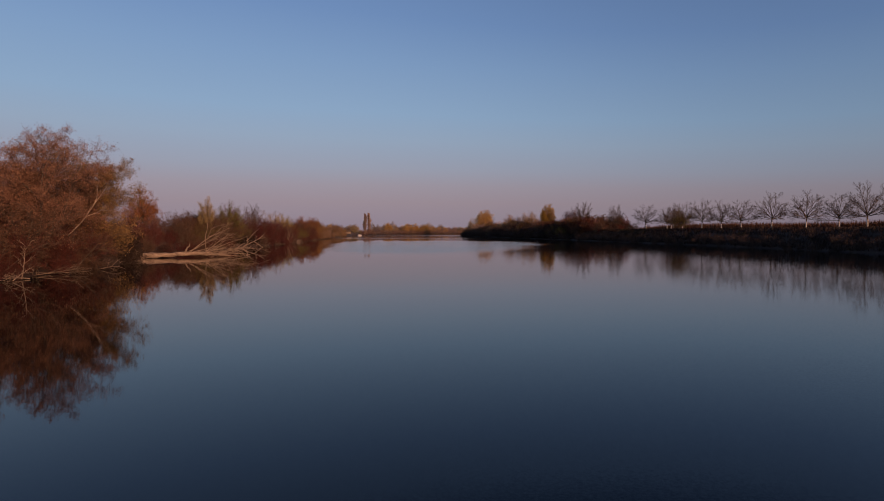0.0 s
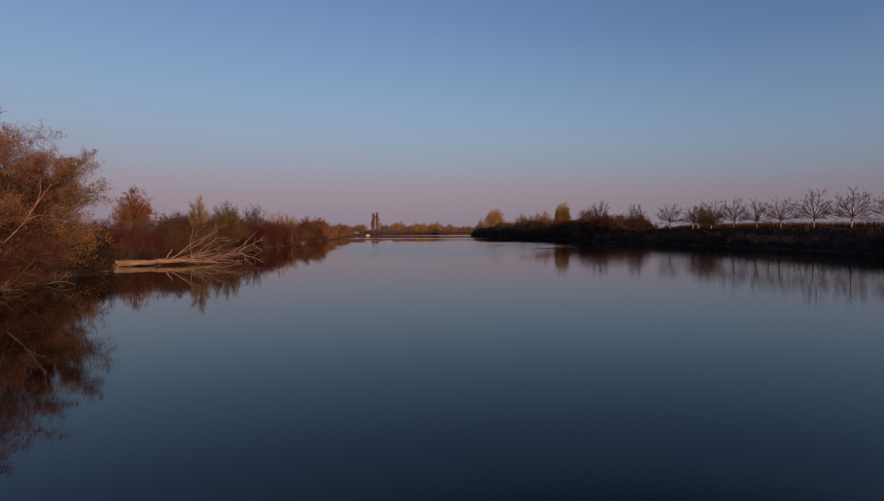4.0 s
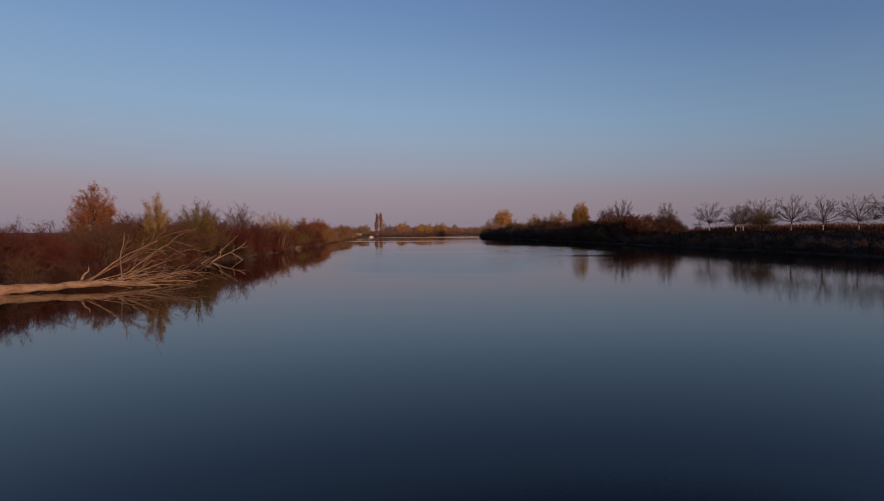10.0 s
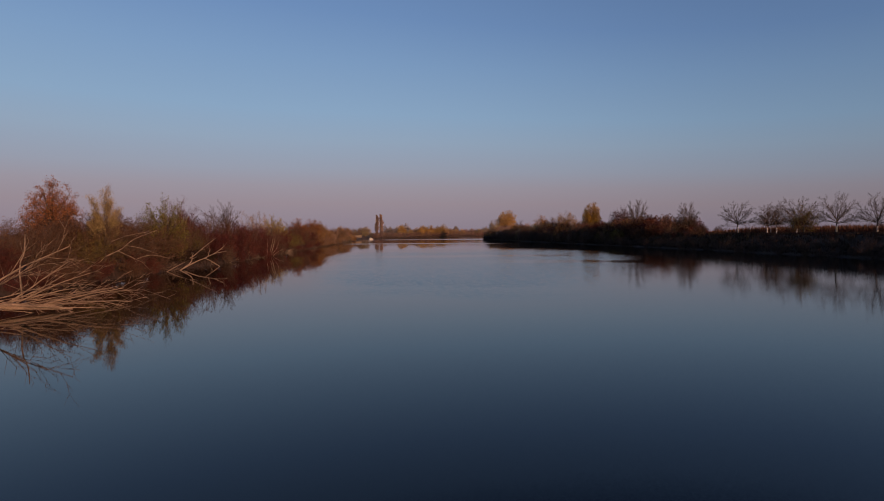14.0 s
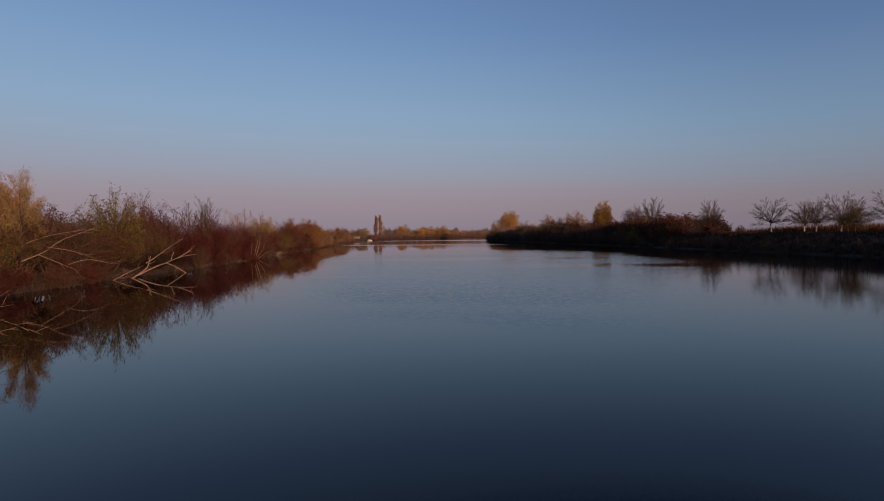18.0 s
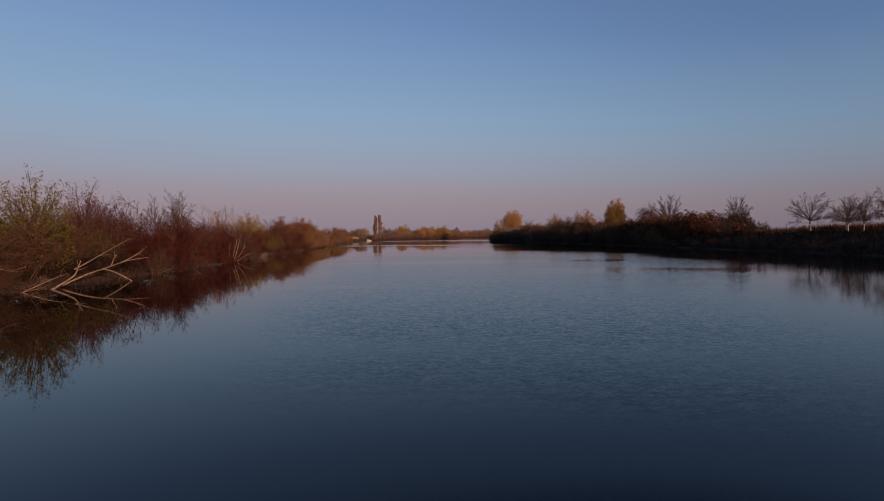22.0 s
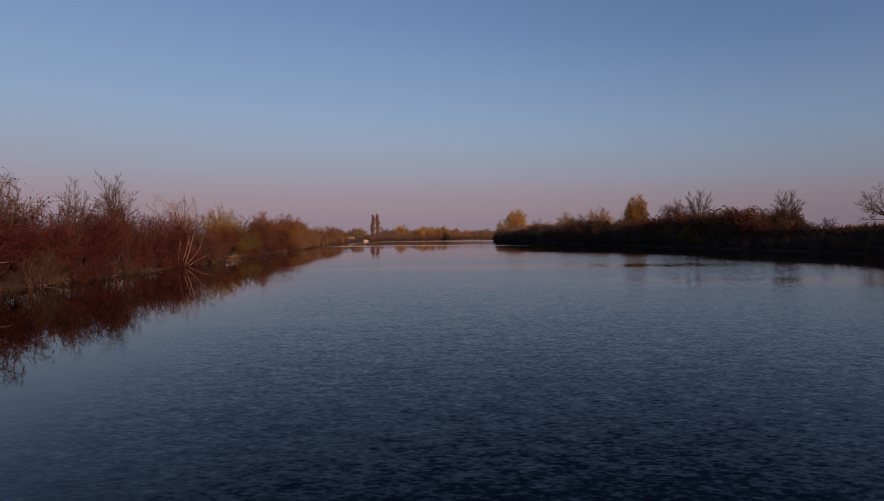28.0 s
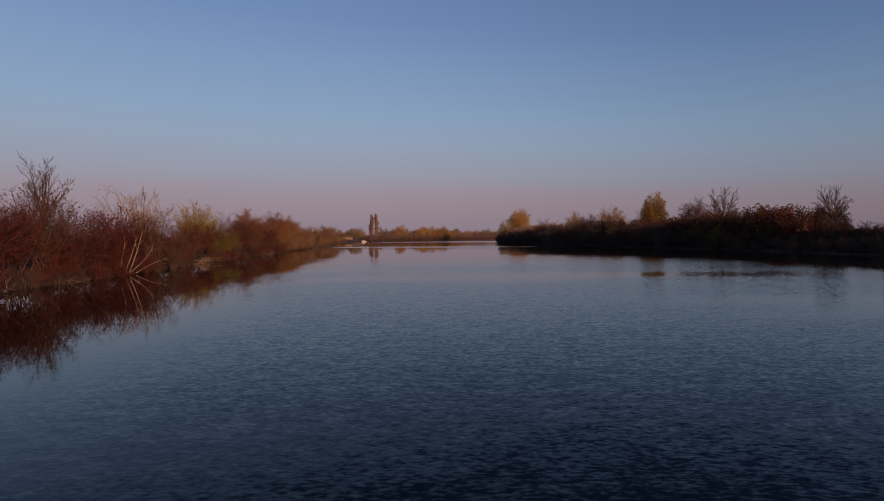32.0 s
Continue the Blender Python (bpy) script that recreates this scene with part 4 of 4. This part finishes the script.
def fallen_tree():
    rng = np.random.default_rng(71)
    top = empty("fallen_tree", pose(-32.2, 55.6, 0), "bleached fallen tree lying along the water's edge", "dead tree")
    at = lambda x, y, z: (x + 32.2, y - 55.6, z)
    axis, rad = curve_line([at(-32.2, 55.6, 0.26), at(-30.2, 56.7, 0.33), at(-28.2, 57.9, 0.42), at(-26.4, 59.0, 0.38), at(-24.4, 60.2, 0.1)], 0.29, 0.09, 30, rng, 0.07)
    rad = rad * np.interp(np.linspace(0, 1, 30), [0, 0.08, 0.2, 1], [1.5, 1.2, 1.05, 1.0])
    trunk = tube_mesh("trunk", [(axis, rad)], 18, M["deadwood"])
    for v in trunk.vertices:
        v.co += v.normal * (0.11 * noise.noise(v.co * 1.7) + 0.05 * noise.noise(v.co * 6.0))
    part("trunk", trunk, top, "thick barkless trunk, torn at the root end")
    # torn root end
    for k in range(6):
        a = k * 1.05
        p, r = curve_line([axis[0] + (0.1, 0.06, 0), axis[0] + (-0.25, 0.3 * math.cos(a), 0.06 + 0.3 * math.sin(a)), axis[0] + (-0.55, 0.42 * math.cos(a), 0.1 + 0.42 * math.sin(a))], 0.14, 0.03, 6, rng, 0.1)
        part("root", tube_mesh("root", [(p, r)], 6, M["deadwood"]), top)
    p, r = curve_line([at(-28.3, 57.8, 0.7), at(-28.15, 57.9, 1.1), at(-28.0, 58.05, 1.25), at(-27.95, 58.05, 1.55)], 0.09, 0.035, 8, rng)
    part("stub", tube_mesh("stub", [(p, r)], 6, M["deadwood"]), top, "curved broken branch stub")
    p, r = curve_line([at(-27.2, 60.4, 0.6), at(-27.3, 60.4, 2.2), at(-27.1, 60.5, 3.0), at(-27.0, 60.45, 3.9)], 0.05, 0.015, 8, rng, 0.1)
    part("upright_branch", tube_mesh("upright_branch", [(p, r)], 5, M["deadwood"]), top)
    for k in range(23):
        f = rng.uniform(0.46, 0.95)
        p = axis[int(f * 29)]
        aim = np.array([0.80 + rng.normal() * 0.10, 0.52 + rng.normal() * 0.26, rng.uniform(-0.08, 0.62)])
        dead_limb("branch", top, rng, p, aim, rng.uniform(3.0, 5.4) * (1.2 - 0.4 * f), rng.uniform(0.022, 0.062))


fallen_tree()


def snag(name, seed, spot, limbs, label, category="dead branch", wood="deadwood"):
    rng = np.random.default_rng(seed)
    top = empty(name, pose(*spot), label, category)
    for k, (p, d, length, r) in enumerate(limbs):
        dead_limb("branch", top, rng, p, d, length, r, dict(DEAD, n=[6, 4], ang=[32, 34]), wood=wood)
    return top


def bough(name, seed, lines, label, wood="deadwood"):
    """Bare limbs bent through a few points each, with short twigs towards their ends."""
    rng = np.random.default_rng(seed)
    spot = np.array(lines[0][0][0])
    top = empty(name, pose(*spot), label, "dead branch")
    for points, r0, r1 in lines:
        p, r = curve_line(np.array(points) - spot, r0, r1, 14, rng, 0.07)
        part("branch", tube_mesh("branch", [(p, r)], 7, M[wood]), top)
        for i in (7, 9, 11, 12):
            d = p[i + 1] - p[i - 1]
            d = d / np.linalg.norm(d) + rng.normal(size=3) * 0.4
            q, _ = wander(rng, p[i], d / np.linalg.norm(d), rng.uniform(0.4, 1.0), 4, 0.12, 0.0)
            part("twig", tube_mesh("twig", [(q, np.linspace(r[i] * 0.6, 0.007, 5))], 5, M[wood]), top)


bough("fallen_branch", 81, [([(-34.4, 90.4, 0.15), (-33.77, 92.0, 0.79), (-33.48, 93.4, 1.1), (-33.65, 96.4, 1.53), (-33.2, 98.6, 1.71)], 0.075, 0.02),
                            ([(-33.6, 95.5, 1.4), (-33.45, 96.9, 1.85), (-33.3, 98.1, 2.34)], 0.06, 0.015), ([(-33.5, 94.2, 1.2), (-33.6, 94.6, 1.6), (-33.64, 95.0, 2.04)], 0.045, 0.015),
                            ([(-33.5, 93.3, 1.08), (-33.4, 94.6, 0.72), (-32.6, 95.6, -0.1)], 0.07, 0.03), ([(-33.2, 94.9, 0.55), (-33.6, 95.6, 0.5), (-34.2, 96.4, 0.4)], 0.04, 0.015),
                            ([(-34.12, 89.0, -0.05), (-33.69, 90.5, 0.75), (-33.85, 91.2, 1.35), (-33.91, 91.6, 1.79)], 0.08, 0.02),
                            ([(-34.1, 91.2, 1.2), (-33.95, 92.0, 1.52), (-34.3, 95.0, 2.35), (-34.29, 98.0, 3.33)], 0.06, 0.014),
                            ([(-34.5, 87.0, -0.05), (-33.89, 88.5, 0.62), (-33.7, 89.6, 0.9)], 0.05, 0.014)], "pale dead branches reaching out over the water")
bough("leaning_branch", 84, [([(-36.6, 122.4, 0.1), (-36.95, 123.2, 1.3), (-36.95, 123.6, 2.5)], 0.043, 0.014), ([(-36.2, 122.9, 0.2), (-35.95, 123.5, 1.8), (-35.8, 124.0, 3.3)], 0.050, 0.014), ([(-36.1, 122.7, 0.1), (-35.8, 124.4, 1.2), (-35.7, 125.3, 2.1)], 0.037, 0.013),
                             ([(-36.4, 122.6, 0.1), (-36.3, 123.4, 1.6), (-36.2, 123.9, 2.9)], 0.037, 0.013), ([(-36.0, 123.4, 0.1), (-35.5, 125.0, 0.8), (-35.2, 126.6, 1.1)], 0.031, 0.010)], "pale bare stems leaning over the waterline")
bough("dead_limb", 82, [([(-35.0, 78.6, 2.0), (-34.5, 80.0, 2.6), (-34.3, 81.4, 3.4), (-33.0, 83.2, 4.3)], 0.043, 0.011), ([(-34.8, 78.8, 3.2), (-34.4, 80.6, 3.75), (-33.6, 82.6, 4.1)], 0.034, 0.010),
                        ([(-34.6, 79.6, 2.4), (-34.0, 80.6, 1.8), (-33.6, 81.8, 1.2)], 0.031, 0.010), ([(-34.6, 80.4, 2.9), (-33.8, 81.6, 2.6), (-33.0, 82.9, 2.0)], 0.028, 0.008),
                        ([(-34.4, 82.0, 1.6), (-33.6, 83.0, 1.9), (-32.8, 84.6, 1.5)], 0.031, 0.010)], "broken grey limbs hanging in the willow shrub")
bough("dead_limb", 83, [([(-27.4, 38.4, 2.6), (-26.5, 38.6, 3.6), (-25.9, 38.8, 4.6), (-25.0, 39.2, 6.2)], 0.055, 0.014), ([(-26.2, 38.7, 4.0), (-25.8, 38.9, 4.2), (-25.2, 39.0, 4.5)], 0.033, 0.010), ([(-25.8, 38.8, 4.7), (-25.6, 39.0, 5.5), (-25.7, 39.2, 6.4)], 0.033, 0.010)],
      "pale dead limbs rising through the willow")
for k, (x, y, n, size, wood) in enumerate([(-25.6, 30.5, 6, 1.0, "deadwood"), (-26.2, 34.5, 6, 0.9, "greywood"), (-26.6, 40, 4, 0.8, "deadwood"), (-29.4, 48.5, 7, 0.7, "greywood"), (-30.4, 51.5, 5, 0.6, "greywood"), (-34.3, 87.6, 6, 0.7, "greywood"),
                                           (-34.9, 103, 4, 0.6, "greywood"), (-35.2, 109.5, 5, 0.6, "deadwood"), (-36.0, 117, 4, 0.5, "greywood"), (-38.3, 138.4, 6, 0.7, "deadwood"), (-41.2, 166, 4, 0.7, "greywood")]):
    rng = np.random.default_rng(90 + k)
    limbs = [((rng.normal() * 0.5, rng.normal() * 0.9, 0.03), (rng.normal(), rng.normal(), rng.uniform(0.0, 0.4)), rng.uniform(1.2, 2.8) * size, rng.uniform(0.02, 0.04)) for _ in range(n)]
    t = snag("driftwood", 90 + k, (x, y, 0.02), limbs, "tangle of bleached driftwood sticks at the waterline", "driftwood", wood)
    t["group"] = "driftwood along the shore"


def reed_pile():
    """Cut reeds and sticks lying in a heap at the waterline."""
    rng = np.random.default_rng(120)
    top = empty("reed_pile", pose(-38.9, 142.2, 0), "low heap of pale cut reeds lying at the waterline", "reed pile")
    for k in range(46):
        a = np.array([rng.normal() * 0.35, rng.uniform(-2.4, 2.2), rng.uniform(0.02, 0.5)])
        d = np.array([rng.normal() * 0.35, 1.0, rng.normal() * 0.12])
        p, r = curve_line([a - d * 0.9, a, a + d * rng.uniform(0.5, 1.1)], 0.03, 0.012, 4, rng)
        part("reed", tube_mesh("reed", [(p, r)], 4, M["deadwood"], False), top)


reed_pile()


def tuft_mesh(name, count, place, height, material, seed, blades=7, spread=0.25, width=0.03):
    """Bent grass blades in tufts: place(rng) gives each tuft's x, y."""
    rng = np.random.default_rng(seed)
    verts, faces = [], []
    for _ in range(count):
        x, y = place(rng)
        z = max(ground_z(x, y), -0.05)
        for _ in range(blades):
            a, h = rng.uniform(0, 6.28), height * rng.uniform(0.5, 1.2)
            c, s = math.cos(a), math.sin(a)
            bx, by = x + rng.normal() * spread, y + rng.normal() * spread
            o = h * rng.uniform(0.15, 0.6)
            i = len(verts)
            verts += [(bx - s * width, by + c * width, z - 0.05), (bx + s * width, by - c * width, z - 0.05), (bx + c * o * 0.4 - s * width * 0.7, by + s * o * 0.4 + c * width * 0.7, z + h * 0.65),
                      (bx + c * o * 0.4 + s * width * 0.7, by + s * o * 0.4 - c * width * 0.7, z + h * 0.65), (bx + c * o, by + s * o, z + h)]
            faces += [(i, i + 1, i + 3, i + 2), (i + 2, i + 3, i + 4)]
    return mesh_of(name, verts, faces, material)


def shore(side, lo, hi, near, far):
    def place(rng):
        y = rng.uniform(lo, hi)
        d = rng.uniform(near, far)
        return (left_x(y) - d if side < 0 else right_x(y) + d), y
    return place


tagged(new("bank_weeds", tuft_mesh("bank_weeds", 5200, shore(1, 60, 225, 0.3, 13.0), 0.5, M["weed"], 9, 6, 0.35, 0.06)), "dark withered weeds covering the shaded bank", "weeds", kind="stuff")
tagged(new("dry_grass", tuft_mesh("dry_grass", 700, shore(1, 138, 172, 2.0, 9.0), 0.5, M["straw"], 5, 6, 0.4, 0.05)), "dry yellow grass on the shaded bank's slope", "grass", kind="stuff")


tagged(new("trailing_twigs", tuft_mesh("trailing_twigs", 1500, shore(-1, 58, 215, 0.0, 1.8), 0.35, M["darktwig"], 19, 6, 0.35, 0.016)), "low brown twigs trailing over the sunny shore", "undergrowth", kind="stuff")
tagged(new("shore_grass", tuft_mesh("shore_grass", 160, shore(-1, 112, 215, 0.0, 0.8), 0.22, M["straw"], 29, 6, 0.3, 0.02)), "withered pale grass along the sunny shore", "grass", kind="stuff")


def maize():
    rng = np.random.default_rng(6)
    verts, faces = [], []
    for _ in range(14000):
        y = rng.uniform(60, 225)
        x = max(right_x(y) + 19.0, 85.5 - 14.0 * step(y, 112, 132)) + 34 * rng.random() ** 1.6
        z, h = ground_z(x, y), rng.uniform(1.5, 2.3)
        for k in range(4):
            a, b = rng.uniform(0, 6.28), h * rng.uniform(0.3, 1.0)
            c, s, w = math.cos(a), math.sin(a), 0.06
            i = len(verts)
            verts += [(x - s * w, y + c * w, z + b * 0.4 * (k > 0)), (x + s * w, y - c * w, z + b * 0.4 * (k > 0)), (x + c * 0.3 * (k > 0), y + s * 0.3 * (k > 0), z + (h if k == 0 else b))]
            faces.append((i, i + 1, i + 2))
    tagged(new("maize_field", mesh_of("maize_field", verts, faces, M["corn"])), "strip of dry reddish-brown maize behind the walnut trees", "crop field", kind="stuff")


maize()

# ---------------------------------------------------------------- the right bank
RIGHT_ROWS = [(0.0, 2.1, 0.38, 0.60), (2.4, 2.5, 0.38, 0.58), (5.0, 3.0, 0.36, 0.60), (7.6, 3.4, 0.34, 0.62)]
for row, (off, gap, lo, hi) in enumerate(RIGHT_ROWS):
    y = 58.0 + row
    while y < 412:
        grown = step(y, 150, 215)
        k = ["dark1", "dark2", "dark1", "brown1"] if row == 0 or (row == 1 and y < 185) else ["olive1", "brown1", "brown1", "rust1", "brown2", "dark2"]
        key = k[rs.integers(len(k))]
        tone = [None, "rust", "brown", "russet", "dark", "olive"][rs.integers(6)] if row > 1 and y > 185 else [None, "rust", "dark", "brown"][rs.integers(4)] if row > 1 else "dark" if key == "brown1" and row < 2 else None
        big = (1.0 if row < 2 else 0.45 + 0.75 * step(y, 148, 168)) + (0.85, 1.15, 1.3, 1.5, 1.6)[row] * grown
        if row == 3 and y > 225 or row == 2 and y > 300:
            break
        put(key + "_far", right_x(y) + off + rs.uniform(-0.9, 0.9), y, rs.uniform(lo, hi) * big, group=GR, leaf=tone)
        y += gap * rs.uniform(0.7, 1.3) * (1 + 0.45 * grown)

for off, gap, lo, hi in [(4.5, 4.4, 0.55, 0.8), (8.5, 5.0, 0.75, 1.05), (14.0, 6.0, 0.9, 1.25)]:
    y = 170.0 + off
    while y < 405:
        # beyond 262 m, leaf colours paled for haze are mixed in
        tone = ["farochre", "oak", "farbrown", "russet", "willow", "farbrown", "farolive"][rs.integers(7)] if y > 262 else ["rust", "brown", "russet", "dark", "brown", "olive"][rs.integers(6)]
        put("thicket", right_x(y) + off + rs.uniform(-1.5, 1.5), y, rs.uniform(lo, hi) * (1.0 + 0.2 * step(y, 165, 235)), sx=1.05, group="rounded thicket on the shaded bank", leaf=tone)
        y += gap * rs.uniform(0.75, 1.25) * (1 + 0.4 * step(y, 240, 320))
for k in range(16):
    y = 188 + 2.3 * k
    put("thicket", 66 - 0.55 * (y - 188) + rs.uniform(-4, 4), y, rs.uniform(1.1, 1.35), sx=0.95, group="rounded thicket on the shaded bank", leaf=["rust", "russet", "brown", "dark"][k % 4])
for i, (x, y, s) in enumerate([(79, 88, 1.08), (79.5, 98, 1.05), (77.3, 102, 0.85), (79.4, 114.4, 1.0), (71.3, 113.5, 0.95), (63.9, 112, 0.78), (65, 122, 0.8), (65.2, 131.6, 0.9), (66, 144, 0.95), (65.5, 150, 0.85), (66.5, 155, 0.82),
                               (61.4, 157.7, 0.95), (72, 163, 0.8)]):
    put(f"walnut{i % 3}", x, y, s * 1.08, sx=1.03, group="walnut trees along the field")
for x, y in [(73, 199), (79.5, 203), (66, 186)]:
    put("olivetree", x, y, 0.55, leaf="dark", label="small dark fruit tree beside the maize")
put("browntree", 61, 134, 0.85, leaf="olive", label="olive-brown bushy tree among the walnuts")
put("browntree", 62, 137, 0.72, leaf="brown", label="olive-brown bushy tree among the walnuts")
put("roundbare", 58.0, 216, 1.5, sx=0.78)
put("roundbare", 59.8, 180.3, 1.02, sx=0.85)
put("redround", 56, 227.5, 1.62, sx=0.85)
put("gold", 46.4, 231.0, 1.44, sx=0.82)
put("olivetree", 43, 258, 1.65, sx=1.1, leaf="willow", label="broad brown-green willow on the bank")
put("olivetree", 38, 268, 1.35, leaf="brown", label="brown-leaved sallow tree on the bank")
put("ochretree", 36.2, 281, 1.45)
put("browntree", 28, 300, 1.25, leaf="rust")
put("browntree", 49, 244, 1.4, sx=0.9)
# the trees at the bend take the leaf colours paled for haze
put("gold", 33.8, 425, 2.0, sx=1.2, leaf="fargold", label="tall ochre-gold poplar at the river bend")
put("olivetree", 24.5, 415, 1.95, sx=0.85, leaf="farolive", label="yellow-green willow at the river bend")

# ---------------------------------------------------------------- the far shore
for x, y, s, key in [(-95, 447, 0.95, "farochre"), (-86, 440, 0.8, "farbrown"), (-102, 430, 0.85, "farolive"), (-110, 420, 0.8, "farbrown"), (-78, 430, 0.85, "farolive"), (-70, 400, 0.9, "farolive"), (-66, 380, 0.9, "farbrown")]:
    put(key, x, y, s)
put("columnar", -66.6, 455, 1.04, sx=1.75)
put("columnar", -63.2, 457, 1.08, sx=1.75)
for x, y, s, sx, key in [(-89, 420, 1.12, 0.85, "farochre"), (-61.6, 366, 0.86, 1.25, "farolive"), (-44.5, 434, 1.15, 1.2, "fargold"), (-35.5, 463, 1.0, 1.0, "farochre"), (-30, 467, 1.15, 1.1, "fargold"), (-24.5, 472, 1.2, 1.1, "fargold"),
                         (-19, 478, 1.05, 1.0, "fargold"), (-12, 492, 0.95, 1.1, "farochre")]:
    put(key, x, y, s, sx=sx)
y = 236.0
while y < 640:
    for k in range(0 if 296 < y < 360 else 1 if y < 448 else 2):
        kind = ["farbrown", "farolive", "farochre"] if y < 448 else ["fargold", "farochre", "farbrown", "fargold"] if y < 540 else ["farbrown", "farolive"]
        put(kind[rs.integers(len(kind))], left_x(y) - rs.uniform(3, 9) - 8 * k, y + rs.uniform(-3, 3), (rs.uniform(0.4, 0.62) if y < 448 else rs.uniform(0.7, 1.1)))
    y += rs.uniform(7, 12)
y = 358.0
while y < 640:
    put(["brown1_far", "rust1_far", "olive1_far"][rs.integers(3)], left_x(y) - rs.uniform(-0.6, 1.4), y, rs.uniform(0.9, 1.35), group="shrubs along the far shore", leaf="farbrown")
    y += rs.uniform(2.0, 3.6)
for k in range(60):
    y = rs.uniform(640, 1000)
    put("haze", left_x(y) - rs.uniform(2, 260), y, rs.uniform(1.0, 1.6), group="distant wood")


# ---------------------------------------------------------------- landing stage, boathouse, boat, posts, mast
def box(bm, x, y, z, sx, sy, sz, bevel=0.02):
    m = Matrix.Translation((x, y, z)) @ Matrix.Diagonal((sx, sy, sz, 1))
    r = bmesh.ops.create_cube(bm, size=1.0, matrix=m)
    if bevel:
        bmesh.ops.bevel(bm, geom=list({e for v in r["verts"] for e in v.link_edges}), offset=bevel, segments=1, affect="EDGES")


def simple(name, material, parent, *args, label="", bevel=0.02):
    bm = bmesh.new()
    box(bm, *args, bevel)
    return bm_part(name, bm, material, parent, label)


def boathouse():
    top = empty("boathouse", pose(-64.5, 350, 0.6, 0, 0, 14), "low brown wooden boathouse with a sagging dark roof", "hut")
    for x, y, sx, sy in [(0, -2.4, 7.0, 0.15), (0, 2.4, 7.0, 0.15), (-3.4, 0, 0.15, 4.6), (3.4, 0, 0.15, 4.6)]:
        simple("wall", M["plank"], top, x, y, 1.1, sx, sy, 2.2)
    for sgn in (-1, 1):
        bm = bmesh.new()
        box(bm, 0, 0, 0, 8.0, 3.3, 0.14)
        bm_part("roof", bm, M["thatch"], top, "dark weathered roof slope", pose(0, sgn * 1.45, 2.75, sgn * -24))
    simple("door", M["post"], top, 3.5, 0.3, 1.0, 0.08, 1.0, 1.9)
    simple("window", M["glass"], top, -0.8, -2.5, 1.25, 1.0, 0.06, 0.7)


def landing():
    top = empty("landing_stage", pose(-58.0, 344, 0, 0, 0, 12), "grey plank landing stage on posts by the boathouse", "jetty")
    for k in range(16):
        simple("plank", M["plank"], top, -3.8 + k * 0.5, 0, 0.75 + 0.05 * max(0, 8 - k), 0.46, 1.6, 0.06, bevel=0.01)
    for k in range(5):
        for s in (-0.7, 0.7):
            simple("post", M["post"], top, -3.6 + k * 1.85, s, 0.1, 0.14, 0.14, 2.2)
    for s in (-0.7, 0.7):
        simple("handrail", M["plank"], top, 0, s, 1.45, 7.6, 0.07, 0.07)


def boat():
    top = empty("cabin_boat", pose(-53.6, 341, 0, 0, 0, 25) @ Matrix.Scale(0.75, 4), "small white cabin boat moored at the landing stage", "boat")
    bm = bmesh.new()
    rows = [(-1.7, 0.75, 0.55), (-0.6, 0.85, 0.55), (0.8, 0.7, 0.62), (1.9, 0.08, 0.8)]
    rings = []
    for x, w, h in rows:
        rings.append([bm.verts.new(v) for v in ((x, -w, h), (x, -w * 0.7, -0.15), (x, w * 0.7, -0.15), (x, w, h))])
    for a, b in zip(rings, rings[1:]):
        for j in range(4):
            bm.faces.new((a[j], a[(j + 1) % 4], b[(j + 1) % 4], b[j]))
    bm.faces.new(rings[0][::-1])
    bm.faces.new(rings[-1])
    bm_part("hull", bm, M["white"], top)
    simple("cabin", M["white"], top, -0.3, 0, 0.95, 1.7, 1.15, 0.8, bevel=0.08)
    simple("roof", M["thatch"], top, -0.3, 0, 1.42, 2.0, 1.35, 0.1)
    simple("window", M["glass"], top, -0.3, -0.58, 1.05, 1.1, 0.04, 0.35, bevel=0.01)


boathouse()
landing()
boat()
for k, (x, y, h) in enumerate([(-46.4, 216, 1.3), (-46.0, 219, 1.0), (-46.6, 222, 1.6), (-47.0, 226, 1.2), (-46.8, 231, 1.5), (-47.3, 236, 1.1), (-47.8, 241, 1.6), (-48.0, 247, 1.2), (-47.4, 251, 1.4), (22.5, 262, 1.1), (23.3, 259, 1.3), (24.6, 256, 0.9)]):
    rng = np.random.default_rng(200 + k)
    p, r = curve_line([(0, 0, -1.2), (0.03, 0.02, 0), (0.05 * rng.normal(), 0.05 * rng.normal(), h)], 0.13, 0.10, 6, rng, 0.05)
    ob = new("mooring_post", tube_mesh("mooring_post", [(p, r)], 7, M["post"], False))
    ob.matrix_basis = pose(x, y, 0)
    tagged(ob, "weathered wooden mooring post standing in the water", "post", "mooring posts by the shore")


def mast():
    top = empty("mast", pose(-112, 467, ground_z(-112, 467)), "thin pale mast with a white box near its top", "mast")
    rng = np.random.default_rng(1)
    p, r = curve_line([(0, 0, -0.2), (0, 0, 4), (0, 0, 9.5)], 0.16, 0.10, 6, rng)
    part("pole", tube_mesh("pole", [(p, r)], 8, M["white"], False), top)
    simple("box", M["white"], top, 0, 0, 6.0, 0.8, 0.5, 1.6, bevel=0.05)


mast()

for ob in list(PROTO.values()):
    for o in (*ob.children_recursive, ob):
        bpy.data.objects.remove(o)
